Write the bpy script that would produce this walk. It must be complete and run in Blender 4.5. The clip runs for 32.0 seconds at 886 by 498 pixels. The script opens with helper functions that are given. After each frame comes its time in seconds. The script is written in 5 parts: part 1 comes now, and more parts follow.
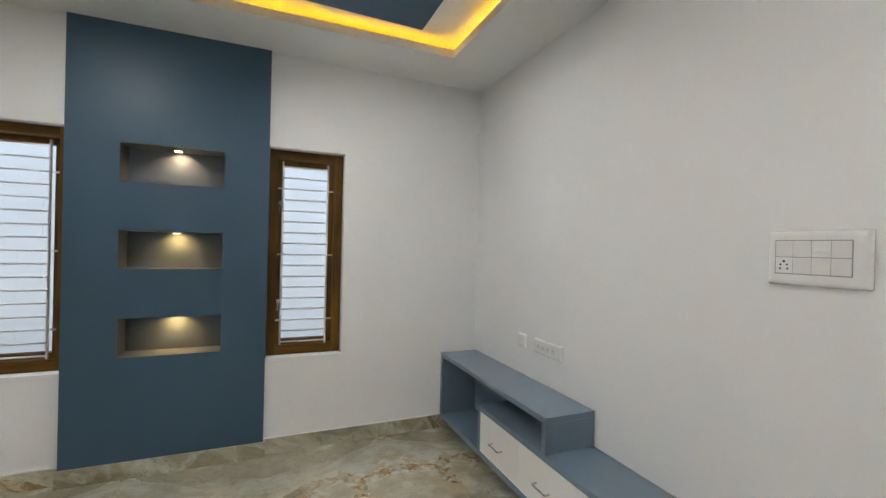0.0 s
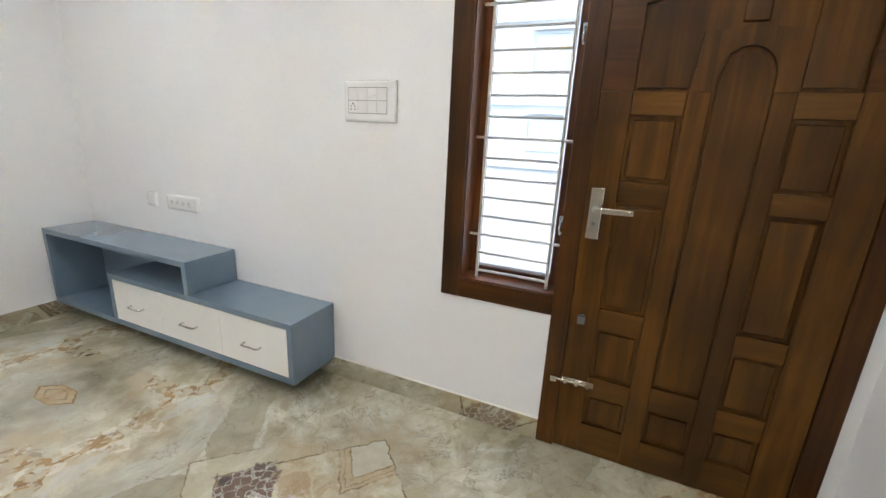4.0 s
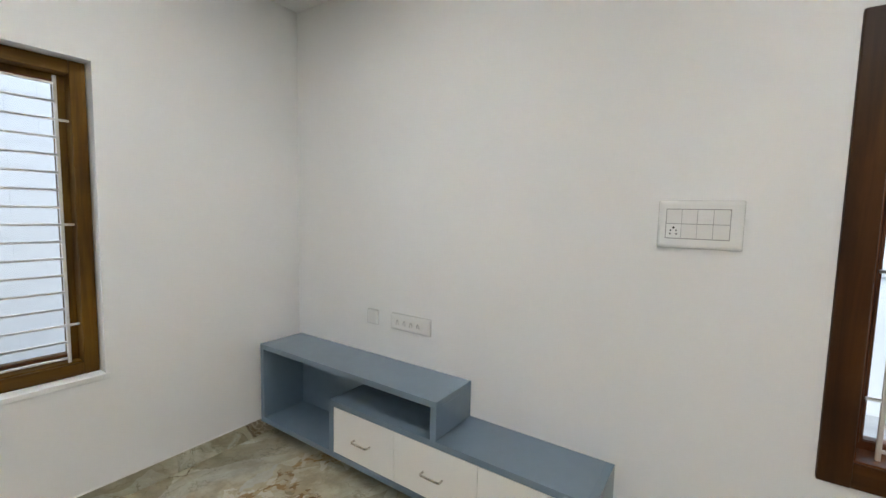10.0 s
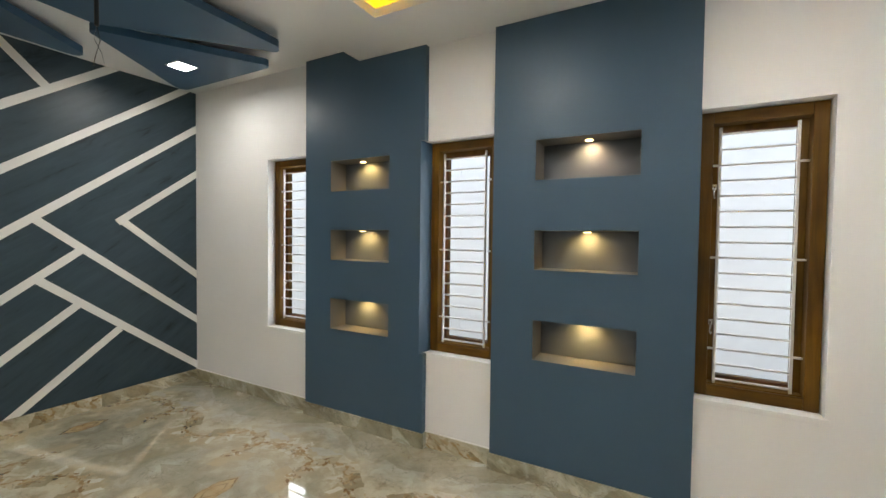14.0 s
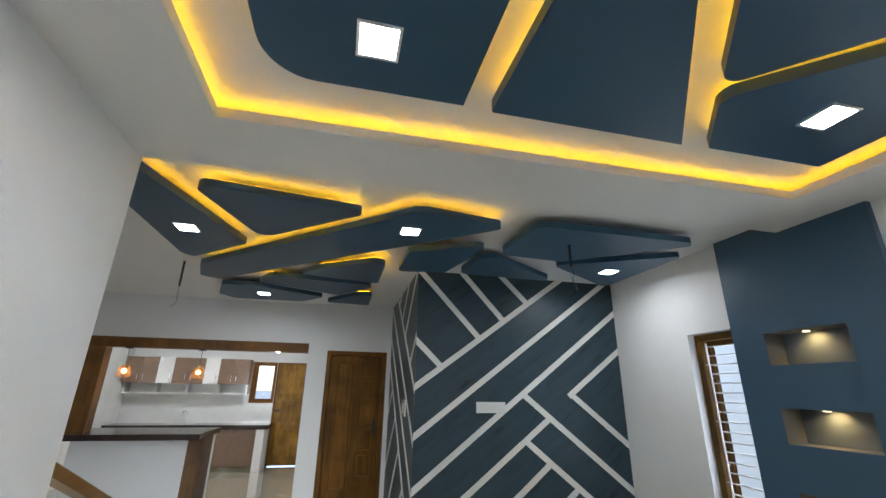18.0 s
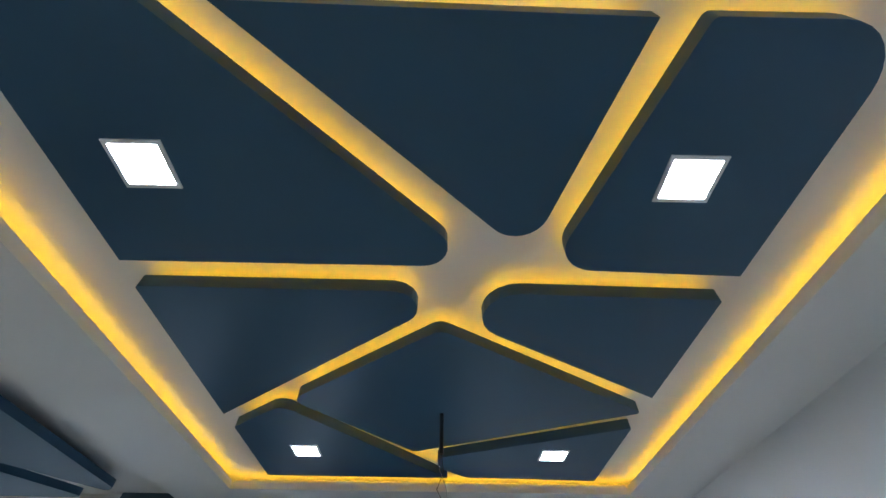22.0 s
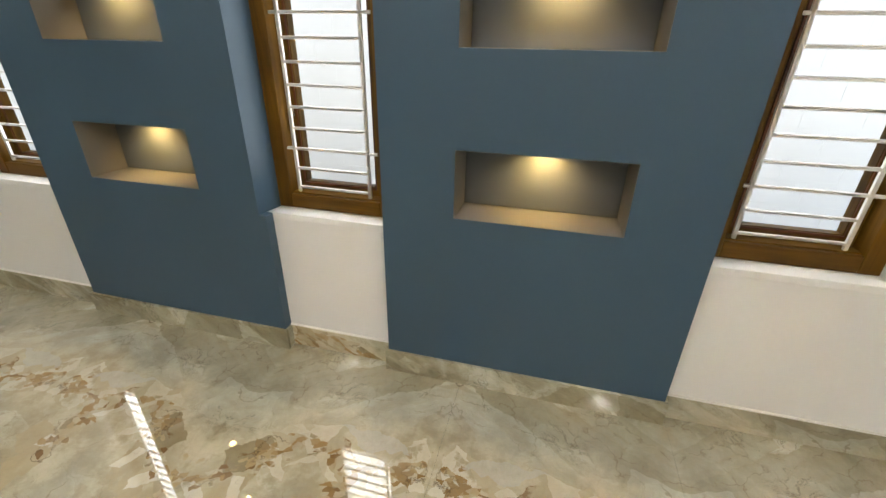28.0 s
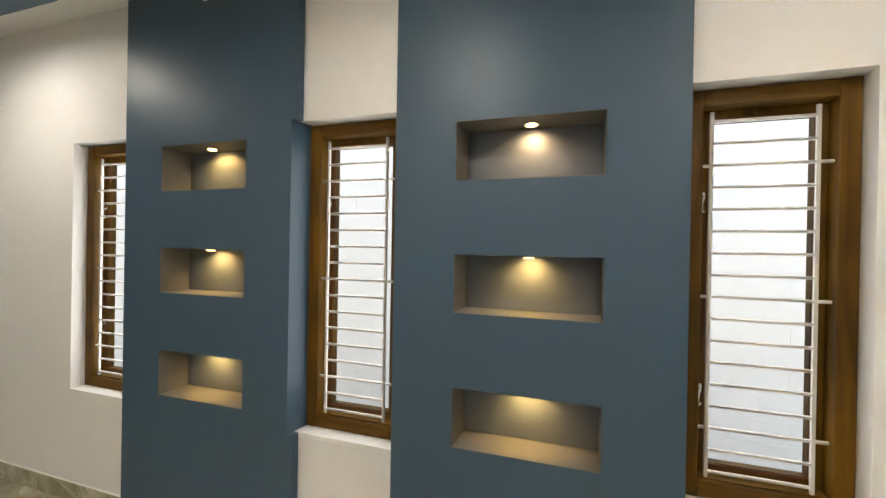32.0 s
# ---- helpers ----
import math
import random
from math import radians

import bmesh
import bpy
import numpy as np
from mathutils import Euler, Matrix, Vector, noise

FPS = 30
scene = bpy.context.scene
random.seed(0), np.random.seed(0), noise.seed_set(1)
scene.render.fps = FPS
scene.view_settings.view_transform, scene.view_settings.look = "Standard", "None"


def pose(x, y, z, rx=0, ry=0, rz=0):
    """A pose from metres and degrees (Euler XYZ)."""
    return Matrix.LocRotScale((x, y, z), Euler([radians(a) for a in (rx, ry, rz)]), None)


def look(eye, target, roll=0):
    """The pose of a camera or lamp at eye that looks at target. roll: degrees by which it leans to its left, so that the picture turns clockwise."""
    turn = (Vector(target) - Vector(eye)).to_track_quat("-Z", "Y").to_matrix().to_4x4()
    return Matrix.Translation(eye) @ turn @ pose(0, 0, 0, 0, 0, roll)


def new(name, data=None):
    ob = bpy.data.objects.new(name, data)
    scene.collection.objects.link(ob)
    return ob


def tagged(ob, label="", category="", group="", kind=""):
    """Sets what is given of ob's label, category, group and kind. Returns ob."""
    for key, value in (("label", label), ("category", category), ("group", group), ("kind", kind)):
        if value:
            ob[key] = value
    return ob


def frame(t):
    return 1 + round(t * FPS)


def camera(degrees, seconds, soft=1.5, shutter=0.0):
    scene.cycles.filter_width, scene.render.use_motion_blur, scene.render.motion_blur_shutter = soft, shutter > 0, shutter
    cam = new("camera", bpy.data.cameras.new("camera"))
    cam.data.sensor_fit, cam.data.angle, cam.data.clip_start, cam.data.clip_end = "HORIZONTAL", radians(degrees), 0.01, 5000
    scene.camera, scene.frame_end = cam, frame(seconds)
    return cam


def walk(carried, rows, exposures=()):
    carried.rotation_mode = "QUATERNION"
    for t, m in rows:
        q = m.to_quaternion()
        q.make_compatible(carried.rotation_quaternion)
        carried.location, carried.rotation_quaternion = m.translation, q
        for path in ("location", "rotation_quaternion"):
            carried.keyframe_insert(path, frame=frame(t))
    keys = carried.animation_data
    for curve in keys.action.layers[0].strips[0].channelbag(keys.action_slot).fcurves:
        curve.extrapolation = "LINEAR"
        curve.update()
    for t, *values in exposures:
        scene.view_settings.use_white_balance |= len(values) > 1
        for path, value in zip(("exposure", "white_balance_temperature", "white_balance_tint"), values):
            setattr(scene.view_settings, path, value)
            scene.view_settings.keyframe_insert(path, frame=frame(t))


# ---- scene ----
cam = camera(93.6, 32.0)
PATH = [
    (0, (-1.629, -3.156, 1.473), (-0.86, -1.31, 1.467), 1.4),
    (0.5, (-1.675, -3.166, 1.468), (-0.471, -1.569, 1.458), 1.4),
    (1, (-1.651, -3.202, 1.475), (-0.137, -1.895, 1.454), 1.3),
    (1.5, (-1.627, -3.239, 1.449), (0.087, -2.209, 1.451), 1.7),
    (2, (-1.606, -3.275, 1.44), (0.224, -2.468, 1.439), 1.6),
    (2.5, (-1.597, -3.309, 1.443), (0.292, -2.654, 1.393), 1.5),
    (4.5, (-1.709, -3.533, 1.287), (-0.057, -2.69, 0.54), 2.3),
    (5, (-1.689, -3.345, 1.223), (-0.177, -2.405, 0.312), 2.3),
    (5.5, (-1.624, -3.094, 1.167), (-0.237, -2.07, 0.153), 2.0),
    (6, (-1.568, -2.797, 1.178), (-0.247, -1.77, 0.082), 1.4),
    (6.5, (-1.568, -2.567, 1.171), (-0.232, -1.551, 0.084), 1.6),
    (7, (-1.635, -2.428, 1.228), (-0.255, -1.442, 0.17), 1.5),
    (7.5, (-1.711, -2.367, 1.273), (-0.257, -1.397, 0.301), 1.5),
    (8, (-1.757, -2.372, 1.32), (-0.235, -1.387, 0.477), 1.4),
    (8.5, (-1.796, -2.386, 1.359), (-0.205, -1.382, 0.683), 1.5),
    (9, (-1.832, -2.404, 1.399), (-0.183, -1.384, 0.908), 1.5),
    (9.5, (-1.835, -2.438, 1.443), (-0.169, -1.381, 1.119), 1.3),
    (10, (-1.838, -2.47, 1.492), (-0.189, -1.35, 1.318), 1.3),
    (10.5, (-1.769, -2.533, 1.512), (-0.233, -1.256, 1.412), 1.2),
    (11, (-1.704, -2.589, 1.504), (-0.37, -1.1, 1.432), 1.3),
    (11.5, (-1.704, -2.568, 1.503), (-0.631, -0.881, 1.434), 1.1),
    (12, (-1.697, -2.489, 1.493), (-0.998, -0.616, 1.428), 1.0),
    (12.5, (-1.754, -2.438, 1.494), (-1.463, -0.46, 1.426), 0.9),
    (13, (-1.791, -2.456, 1.482), (-1.932, -0.462, 1.423), 0.8),
    (13.5, (-1.775, -2.482, 1.488), (-2.346, -0.566, 1.427), 0.6),
    (14, (-1.761, -2.508, 1.487), (-2.723, -0.755, 1.429), 0.7),
    (14.5, (-1.75, -2.561, 1.493), (-3.035, -1.03, 1.43), 0.6),
    (15, (-1.689, -2.579, 1.495), (-3.254, -1.335, 1.438), 0.4),
    (15.5, (-1.698, -2.68, 1.479), (-3.432, -1.683, 1.437), 0.7),
    (17.5, (-1.542, -3.129, 1.582), (-3.458, -2.703, 1.967), 0.8),
    (18, (-1.536, -3.192, 1.618), (-3.381, -2.765, 2.263), 0.9),
    (18.5, (-1.569, -3.25, 1.684), (-3.298, -2.79, 2.578), 1.5),
    (19, (-1.647, -3.36, 1.727), (-3.17, -2.77, 2.882), 1.9),
    (19.5, (-1.706, -3.521, 1.772), (-2.962, -2.731, 3.114), 2.3),
    (20, (-1.765, -3.642, 1.793), (-2.709, -2.657, 3.255), 3.6),
    (20.5, (-1.803, -3.695, 1.777), (-2.363, -2.57, 3.332), 0.8),
    (21, (-1.776, -3.768, 1.765), (-2.062, -2.586, 3.353), 1.5),
    (21.5, (-1.79, -3.779, 1.776), (-1.882, -2.541, 3.344), 1.1),
    (22, (-1.87, -3.802, 1.752), (-1.86, -2.459, 3.234), 0.7),
    (22.5, (-1.991, -3.825, 1.733), (-1.926, -2.318, 3.046), 0.5),
    (23, (-2.043, -3.808, 1.689), (-1.929, -2.132, 2.775), 0.4),
    (23.5, (-2.054, -3.745, 1.644), (-1.875, -1.92, 2.442), 0.5),
    (24, (-2.079, -3.651, 1.591), (-1.821, -1.73, 2.083), 0.7),
    (24.5, (-2.093, -3.523, 1.542), (-1.759, -1.563, 1.76), 0.8),
    (25, (-2.052, -3.231, 1.49), (-1.703, -1.262, 1.488), 1.3),
    (25.5, (-2.069, -2.919, 1.483), (-1.785, -0.947, 1.309), 1.6),
    (26, (-2.128, -2.529, 1.436), (-1.992, -0.558, 1.125), 1.7),
    (26.5, (-2.152, -2.149, 1.345), (-2.189, -0.195, 0.918), 1.9),
    (28.5, (-2.183, -1.328, 1.292), (-2.689, 0.373, 0.37), 0.9),
    (29, (-2.16, -1.356, 1.321), (-2.699, 0.375, 0.476), 1.1),
    (29.5, (-2.151, -1.385, 1.364), (-2.71, 0.389, 0.628), 1.0),
    (30, (-2.135, -1.419, 1.4), (-2.717, 0.401, 0.81), 1.0),
    (30.8, (-2.086, -1.506, 1.471), (-2.7, 0.371, 1.156), 1.0),
    (31.4, (-2.043, -1.58, 1.524), (-2.673, 0.312, 1.375), 1.0),
    (32, (-1.984, -1.664, 1.558), (-2.628, 0.229, 1.553), 1.0),
]
walk(cam, [(t, look(eye, target, roll)) for t, eye, target, roll in PATH],
     [(0, 1.22, 6150, 7), (1, 1.25, 5950, 7), (2.5, 1.56, 6000, 7), (4.5, 1.80, 6050, 8), (6, 1.66, 5650, 8), (7.5, 1.66, 5750, 8), (9, 1.38, 6050, 7), (10.5, 1.40, 6150, 7), (12, 1.40, 6500, 8),
      (13, 1.50, 6800, 8), (14, 1.55, 6700, 8), (15.5, 1.78, 6750, 10), (17.5, 1.38, 6000, 8), (18.2, 1.27, 5700, 7), (19, 1.04, 5500, 8), (20, 0.92, 4600, 5), (21, 0.90, 4700, 5), (22, 0.88, 5150, 7), (23, 0.86, 5250, 6), (24, 0.96, 5800, 7),
      (24.6, 1.12, 6050, 7), (26, 1.66, 7000, 8), (28.5, 1.80, 7000, 8), (30, 1.72, 7400, 9), (32, 1.66, 7300, 9)])

# ---------------------------------------------------------------- daylight
world = bpy.data.worlds.new("sky")
scene.world = world
world.use_nodes = True
wn = world.node_tree
sky = wn.nodes.new("ShaderNodeTexSky")
sky.sky_type = "NISHITA"
sky.sun_disc = False
sky.sun_elevation, sky.sun_rotation = radians(50), radians(219)
wn.links.new(sky.outputs["Color"], wn.nodes["Background"].inputs["Color"])
wn.nodes["Background"].inputs["Strength"].default_value = 0.15
sun_data = bpy.data.lights.new("sun", "SUN")
sun_data.energy, sun_data.angle, sun_data.color = 1.5, radians(24), (1.0, 0.97, 0.94)
sun = new("sun", sun_data)
sun.matrix_world = look((-4, -5, 7.6), (0, 0, 0))

DOWNLIGHT = 82.0      # square ceiling lights
LED = 4.6            # cove strips
SPOT = 1.75            # niche spotlights, watts

WINDOW = 1.05          # daylight entering each narrow window, watts

# plan, metres
FALSE_Z, SLAB_Z, RECESS_Z = 2.80, 2.90, 2.91
LIP_TOP = 2.855
TRAY = (-3.360, -3.860, -0.470, -0.484)
DROP_X = -3.848
SOUTH_Y = -4.347
PAT_X, PAT_Y = -6.005, -2.434
BACK_X = -8.37
KIT_X = -12.15
PANEL_Y = -0.046

# ---------------------------------------------------------------- materials
def material(name, rough=0.6, metal=0.0, coat=0.0, spec=0.5):
    m = bpy.data.materials.new(name)
    m.use_nodes = True
    t = m.node_tree
    b = t.nodes["Principled BSDF"]
    b.inputs["Roughness"].default_value = rough
    b.inputs["Metallic"].default_value = metal
    b.inputs["Coat Weight"].default_value = coat
    b.inputs["Specular IOR Level"].default_value = spec
    return m, t, b


def add(t, kind, **values):
    n = t.nodes.new(kind)
    for key, value in values.items():
        if key in n.inputs:
            n.inputs[key].default_value = value
    return n


def noise_tex(t, scale, detail=4.0, rough=0.55, vector=None, distortion=0.0):
    n = add(t, "ShaderNodeTexNoise", Scale=scale, Detail=detail, Roughness=rough, Distortion=distortion)
    if vector is not None:
        t.links.new(vector, n.inputs["Vector"])
    return n


def ramp(t, source, stops):
    r = t.nodes.new("ShaderNodeValToRGB")
    e = r.color_ramp.elements
    e[0].position, e[0].color = stops[0][0], (*stops[0][1], 1)
    e[1].position, e[1].color = stops[-1][0], (*stops[-1][1], 1)
    for at, colour in stops[1:-1]:
        k = e.new(at)
        k.color = (*colour, 1)
    t.links.new(source, r.inputs["Fac"])
    return r


def bump(t, b, source, strength, distance=0.01):
    n = add(t, "ShaderNodeBump", Strength=strength, Distance=distance)
    t.links.new(source, n.inputs["Height"])
    t.links.new(n.outputs["Normal"], b.inputs["Normal"])


def maths(t, op, a, b=None, c=None):
    n = t.nodes.new("ShaderNodeMath")
    n.operation = op
    for i, v in enumerate((a, b, c)):
        if v is None:
            continue
        if isinstance(v, (int, float)):
            n.inputs[i].default_value = v
        else:
            t.links.new(v, n.inputs[i])
    return n.outputs[0]


def mix(t, fac, a, b):
    n = t.nodes.new("ShaderNodeMix")
    n.data_type = "RGBA"
    for sock, v in ((n.inputs[0], fac), (n.inputs[6], a), (n.inputs[7], b)):
        if isinstance(v, tuple):
            sock.default_value = (*v, 1)
        elif isinstance(v, (int, float)):
            sock.default_value = v
        else:
            t.links.new(v, sock)
    return n.outputs[2]


def position(t):
    return t.nodes.new("ShaderNodeNewGeometry").outputs["Position"]


def paint(name, colour, rough=0.55, vary=0.05, relief=0.06, spec=0.4):
    """Rolled wall paint: faint blotches and a fine orange-peel relief."""
    m, t, b = material(name, rough, spec=spec)
    at = position(t)
    big = noise_tex(t, 1.3, 3.0, 0.5, at)
    lo = tuple(c * (1 - vary) for c in colour)
    hi = tuple(min(1, c * (1 + vary)) for c in colour)
    r = ramp(t, big.outputs["Fac"], [(0.3, lo), (0.7, hi)])
    t.links.new(r.outputs["Color"], b.inputs["Base Color"])
    fine = noise_tex(t, 160, 3.0, 0.6, at)
    bump(t, b, fine.outputs["Fac"], relief, 0.002)
    return m


def wood(name, dark, mid, light, rough=0.42, axis=2, coat=0.1, scale=1.0):
    """Stained timber with long grain along one axis."""
    m, t, b = material(name, rough, coat=coat, spec=0.22)
    b.inputs["Coat Roughness"].default_value = 0.25
    c = t.nodes.new("ShaderNodeTexCoord")
    mp = t.nodes.new("ShaderNodeMapping")
    stretch = [18.0 * scale] * 3
    stretch[axis] = 1.2 * scale
    mp.inputs["Scale"].default_value = stretch
    info = t.nodes.new("ShaderNodeObjectInfo")
    t.links.new(position(t), mp.inputs["Vector"])
    shift = add(t, "ShaderNodeVectorMath")
    shift.operation = "ADD"
    t.links.new(mp.outputs["Vector"], shift.inputs[0])
    rnd = maths(t, "MULTIPLY", info.outputs["Random"], 9.0)
    comb = t.nodes.new("ShaderNodeCombineXYZ")
    for k in range(3):
        t.links.new(rnd, comb.inputs[k])
    t.links.new(comb.outputs[0], shift.inputs[1])
    n = noise_tex(t, 1.0, 6.0, 0.62, shift.outputs[0], 0.6)
    r = ramp(t, n.outputs["Fac"], [(0.28, dark), (0.5, mid), (0.72, light)])
    n2 = noise_tex(t, 3.2, 2.0, 0.5, position(t))
    k = ramp(t, n2.outputs["Fac"], [(0.33, (0.60, 0.58, 0.55)), (0.68, (1.10, 1.10, 1.10))])
    piece = t.nodes.new("ShaderNodeMix")
    piece.data_type, piece.blend_type = "RGBA", "MULTIPLY"
    piece.inputs[0].default_value = 1.0
    t.links.new(k.outputs["Color"], piece.inputs[6])
    each = ramp(t, info.outputs["Random"], [(0.0, (0.80, 0.78, 0.74)), (1.0, (1.22, 1.22, 1.22))])
    t.links.new(each.outputs["Color"], piece.inputs[7])
    mul = t.nodes.new("ShaderNodeMix")
    mul.data_type, mul.blend_type = "RGBA", "MULTIPLY"
    mul.inputs[0].default_value = 1.0
    t.links.new(r.outputs["Color"], mul.inputs[6])
    t.links.new(piece.outputs[2], mul.inputs[7])
    t.links.new(mul.outputs[2], b.inputs["Base Color"])
    bump(t, b, n.outputs["Fac"], 0.12, 0.002)
    return m


def metal(name, colour, rough):
    m, t, b = material(name, rough, 1.0)
    n = noise_tex(t, 60, 3.0, 0.6, position(t))
    r = ramp(t, n.outputs["Fac"], [(0.3, tuple(c * 0.85 for c in colour)), (0.7, colour)])
    t.links.new(r.outputs["Color"], b.inputs["Base Color"])
    return m


def glow(name, colour, strength):
    m = bpy.data.materials.new(name)
    m.use_nodes = True
    t = m.node_tree
    t.nodes.remove(t.nodes["Principled BSDF"])
    e = add(t, "ShaderNodeEmission", Strength=strength)
    e.inputs["Color"].default_value = (*colour, 1)
    t.links.new(e.outputs[0], t.nodes["Material Output"].inputs["Surface"])
    return m


def plain(name, colour, rough=0.4, coat=0.0, vary=0.06, scale=30):
    m, t, b = material(name, rough, coat=coat)
    n = noise_tex(t, scale, 4.0, 0.6, position(t))
    r = ramp(t, n.outputs["Fac"], [(0.3, tuple(c * (1 - vary) for c in colour)), (0.7, tuple(min(1, c * (1 + vary)) for c in colour))])
    t.links.new(r.outputs["Color"], b.inputs["Base Color"])
    bump(t, b, n.outputs["Fac"], 0.03, 0.001)
    return m


def segment_distance(t, u, v, a, b):
    """Distance from (u, v) to the segment a-b."""
    dx, dy = b[0] - a[0], b[1] - a[1]
    length = dx * dx + dy * dy
    px, py = maths(t, "SUBTRACT", u, a[0]), maths(t, "SUBTRACT", v, a[1])
    along = maths(t, "ADD", maths(t, "MULTIPLY", px, dx / length), maths(t, "MULTIPLY", py, dy / length))
    along = maths(t, "MINIMUM", maths(t, "MAXIMUM", along, 0.0), 1.0)
    qx = maths(t, "SUBTRACT", px, maths(t, "MULTIPLY", along, dx))
    qy = maths(t, "SUBTRACT", py, maths(t, "MULTIPLY", along, dy))
    return maths(t, "SQRT", maths(t, "ADD", maths(t, "MULTIPLY", qx, qx), maths(t, "MULTIPLY", qy, qy)))


def step_mask(t, value, edge, soft):
    """1 below the edge, 0 above it."""
    n = t.nodes.new("ShaderNodeMapRange")
    n.interpolation_type = "SMOOTHSTEP"
    n.inputs["From Min"].default_value, n.inputs["From Max"].default_value = edge - soft, edge + soft
    n.inputs["To Min"].default_value, n.inputs["To Max"].default_value = 1.0, 0.0
    t.links.new(value, n.inputs["Value"])
    return n.outputs["Result"]


def marble(name, upright=False):
    """Polished book-matched marble-look tile: grey-green ground, broken rust veins, a brown diamond at each fourth corner."""
    m, t, b = material(name, 0.06 if not upright else 0.12, coat=1.0 if not upright else 0.0, spec=0.95 if not upright else 0.5)
    b.inputs["Coat Roughness"].default_value = 0.01
    at = position(t)
    sep = t.nodes.new("ShaderNodeSeparateXYZ")
    t.links.new(at, sep.inputs[0])
    x, y, z = sep.outputs
    if upright:
        x = maths(t, "ADD", maths(t, "ADD", maths(t, "ADD", x, maths(t, "MULTIPLY", y, 1.144)), maths(t, "MULTIPLY", z, 0.7)), -0.56)
        info = t.nodes.new("ShaderNodeObjectInfo")
        away = step_mask(t, sep.outputs[0], -0.4, 0.05)      # every tile is cut from another part of a slab
        y = maths(t, "SUBTRACT", maths(t, "ADD", z, 0.20), maths(t, "MULTIPLY", maths(t, "MULTIPLY", info.outputs["Random"], 0.9), away))
    u = maths(t, "PINGPONG", maths(t, "ADD", x, 0.81), 0.81)
    v = maths(t, "PINGPONG", maths(t, "ADD", y, 1.06), 1.62)
    flat = t.nodes.new("ShaderNodeCombineXYZ")
    t.links.new(u, flat.inputs[0])
    t.links.new(v, flat.inputs[1])
    uv = flat.outputs[0]
    # warped coordinates
    w = noise_tex(t, 5.0, 4.0, 0.6, uv)
    wsub = add(t, "ShaderNodeVectorMath")
    wsub.operation = "SUBTRACT"
    t.links.new(w.outputs["Color"], wsub.inputs[0])
    wsub.inputs[1].default_value = (0.5, 0.5, 0.5)
    wsc = add(t, "ShaderNodeVectorMath")
    wsc.operation = "SCALE"
    t.links.new(wsub.outputs[0], wsc.inputs[0])
    wsc.inputs["Scale"].default_value = 0.16
    wadd = add(t, "ShaderNodeVectorMath")
    wadd.operation = "ADD"
    t.links.new(uv, wadd.inputs[0])
    t.links.new(wsc.outputs[0], wadd.inputs[1])
    wuv = wadd.outputs[0]
    ws = t.nodes.new("ShaderNodeSeparateXYZ")
    t.links.new(wuv, ws.inputs[0])
    wu, wv = ws.outputs[0], ws.outputs[1]
    # ground: pale grey-green clouds
    n1 = noise_tex(t, 3.3, 7.0, 0.62, wuv, 0.4)
    ground = ramp(t, n1.outputs["Fac"], [(0.29, (0.17, 0.146, 0.086)), (0.40, (0.325, 0.297, 0.203)), (0.51, (0.47, 0.445, 0.338)), (0.63, (0.635, 0.61, 0.495))]).outputs["Color"]
    n2 = noise_tex(t, 1.3, 3.0, 0.5, at)
    ground = mix(t, ramp(t, n2.outputs["Fac"], [(0.38, (0, 0, 0)), (0.66, (0.5, 0.5, 0.5))]).outputs["Color"], ground, (0.43, 0.43, 0.345))
    # smooth cool cloud between the veins and the diamond, darker stone about the knot
    cloud = step_mask(t, maths(t, "ABSOLUTE", maths(t, "SUBTRACT", wv, 0.84)), 0.17, 0.09)
    ground = mix(t, maths(t, "MULTIPLY", cloud, 0.5), ground, (0.42, 0.42, 0.36))
    ground = mix(t, maths(t, "MULTIPLY", step_mask(t, wv, 0.26, 0.14), 0.40), ground, (0.33, 0.32, 0.255))
    # finely broken coordinates
    pw = noise_tex(t, 15.0, 3.0, 0.65, uv)
    psc = add(t, "ShaderNodeVectorMath")
    psc.operation = "SCALE"
    t.links.new(pw.outputs["Color"], psc.inputs[0])
    psc.inputs["Scale"].default_value = 0.06
    pad = add(t, "ShaderNodeVectorMath")
    pad.operation = "ADD"
    t.links.new(wuv, pad.inputs[0])
    t.links.new(psc.outputs[0], pad.inputs[1])
    puv = pad.outputs[0]

    def slanted(source, degrees, scale):
        mp = t.nodes.new("ShaderNodeMapping")
        mp.inputs["Rotation"].default_value = (0, 0, radians(degrees))
        t.links.new(source, mp.inputs["Vector"])
        mq = t.nodes.new("ShaderNodeMapping")
        mq.inputs["Scale"].default_value = (*scale, 1.0)
        t.links.new(mp.outputs["Vector"], mq.inputs["Vector"])
        return mq.outputs["Vector"]

    # slanted shards of slightly different shade
    lsc = add(t, "ShaderNodeVectorMath")
    lsc.operation = "SCALE"
    t.links.new(wsub.outputs[0], lsc.inputs[0])
    lsc.inputs["Scale"].default_value = 0.10
    lad = add(t, "ShaderNodeVectorMath")
    lad.operation = "ADD"
    t.links.new(uv, lad.inputs[0])
    t.links.new(lsc.outputs[0], lad.inputs[1])
    pl = add(t, "ShaderNodeTexVoronoi", Scale=1.0)
    t.links.new(slanted(lad.outputs[0], 33, (2.6, 8.0)), pl.inputs["Vector"])
    psep = t.nodes.new("ShaderNodeSeparateColor")
    t.links.new(pl.outputs["Color"], psep.inputs[0])
    shade = ramp(t, psep.outputs[0], [(0.0, (0.76, 0.73, 0.65)), (0.2, (0.92, 0.90, 0.85)), (0.5, (1.0, 1.0, 1.0)), (0.8, (1.06, 1.06, 1.06)), (1.0, (1.20, 1.20, 1.19))]).outputs["Color"]
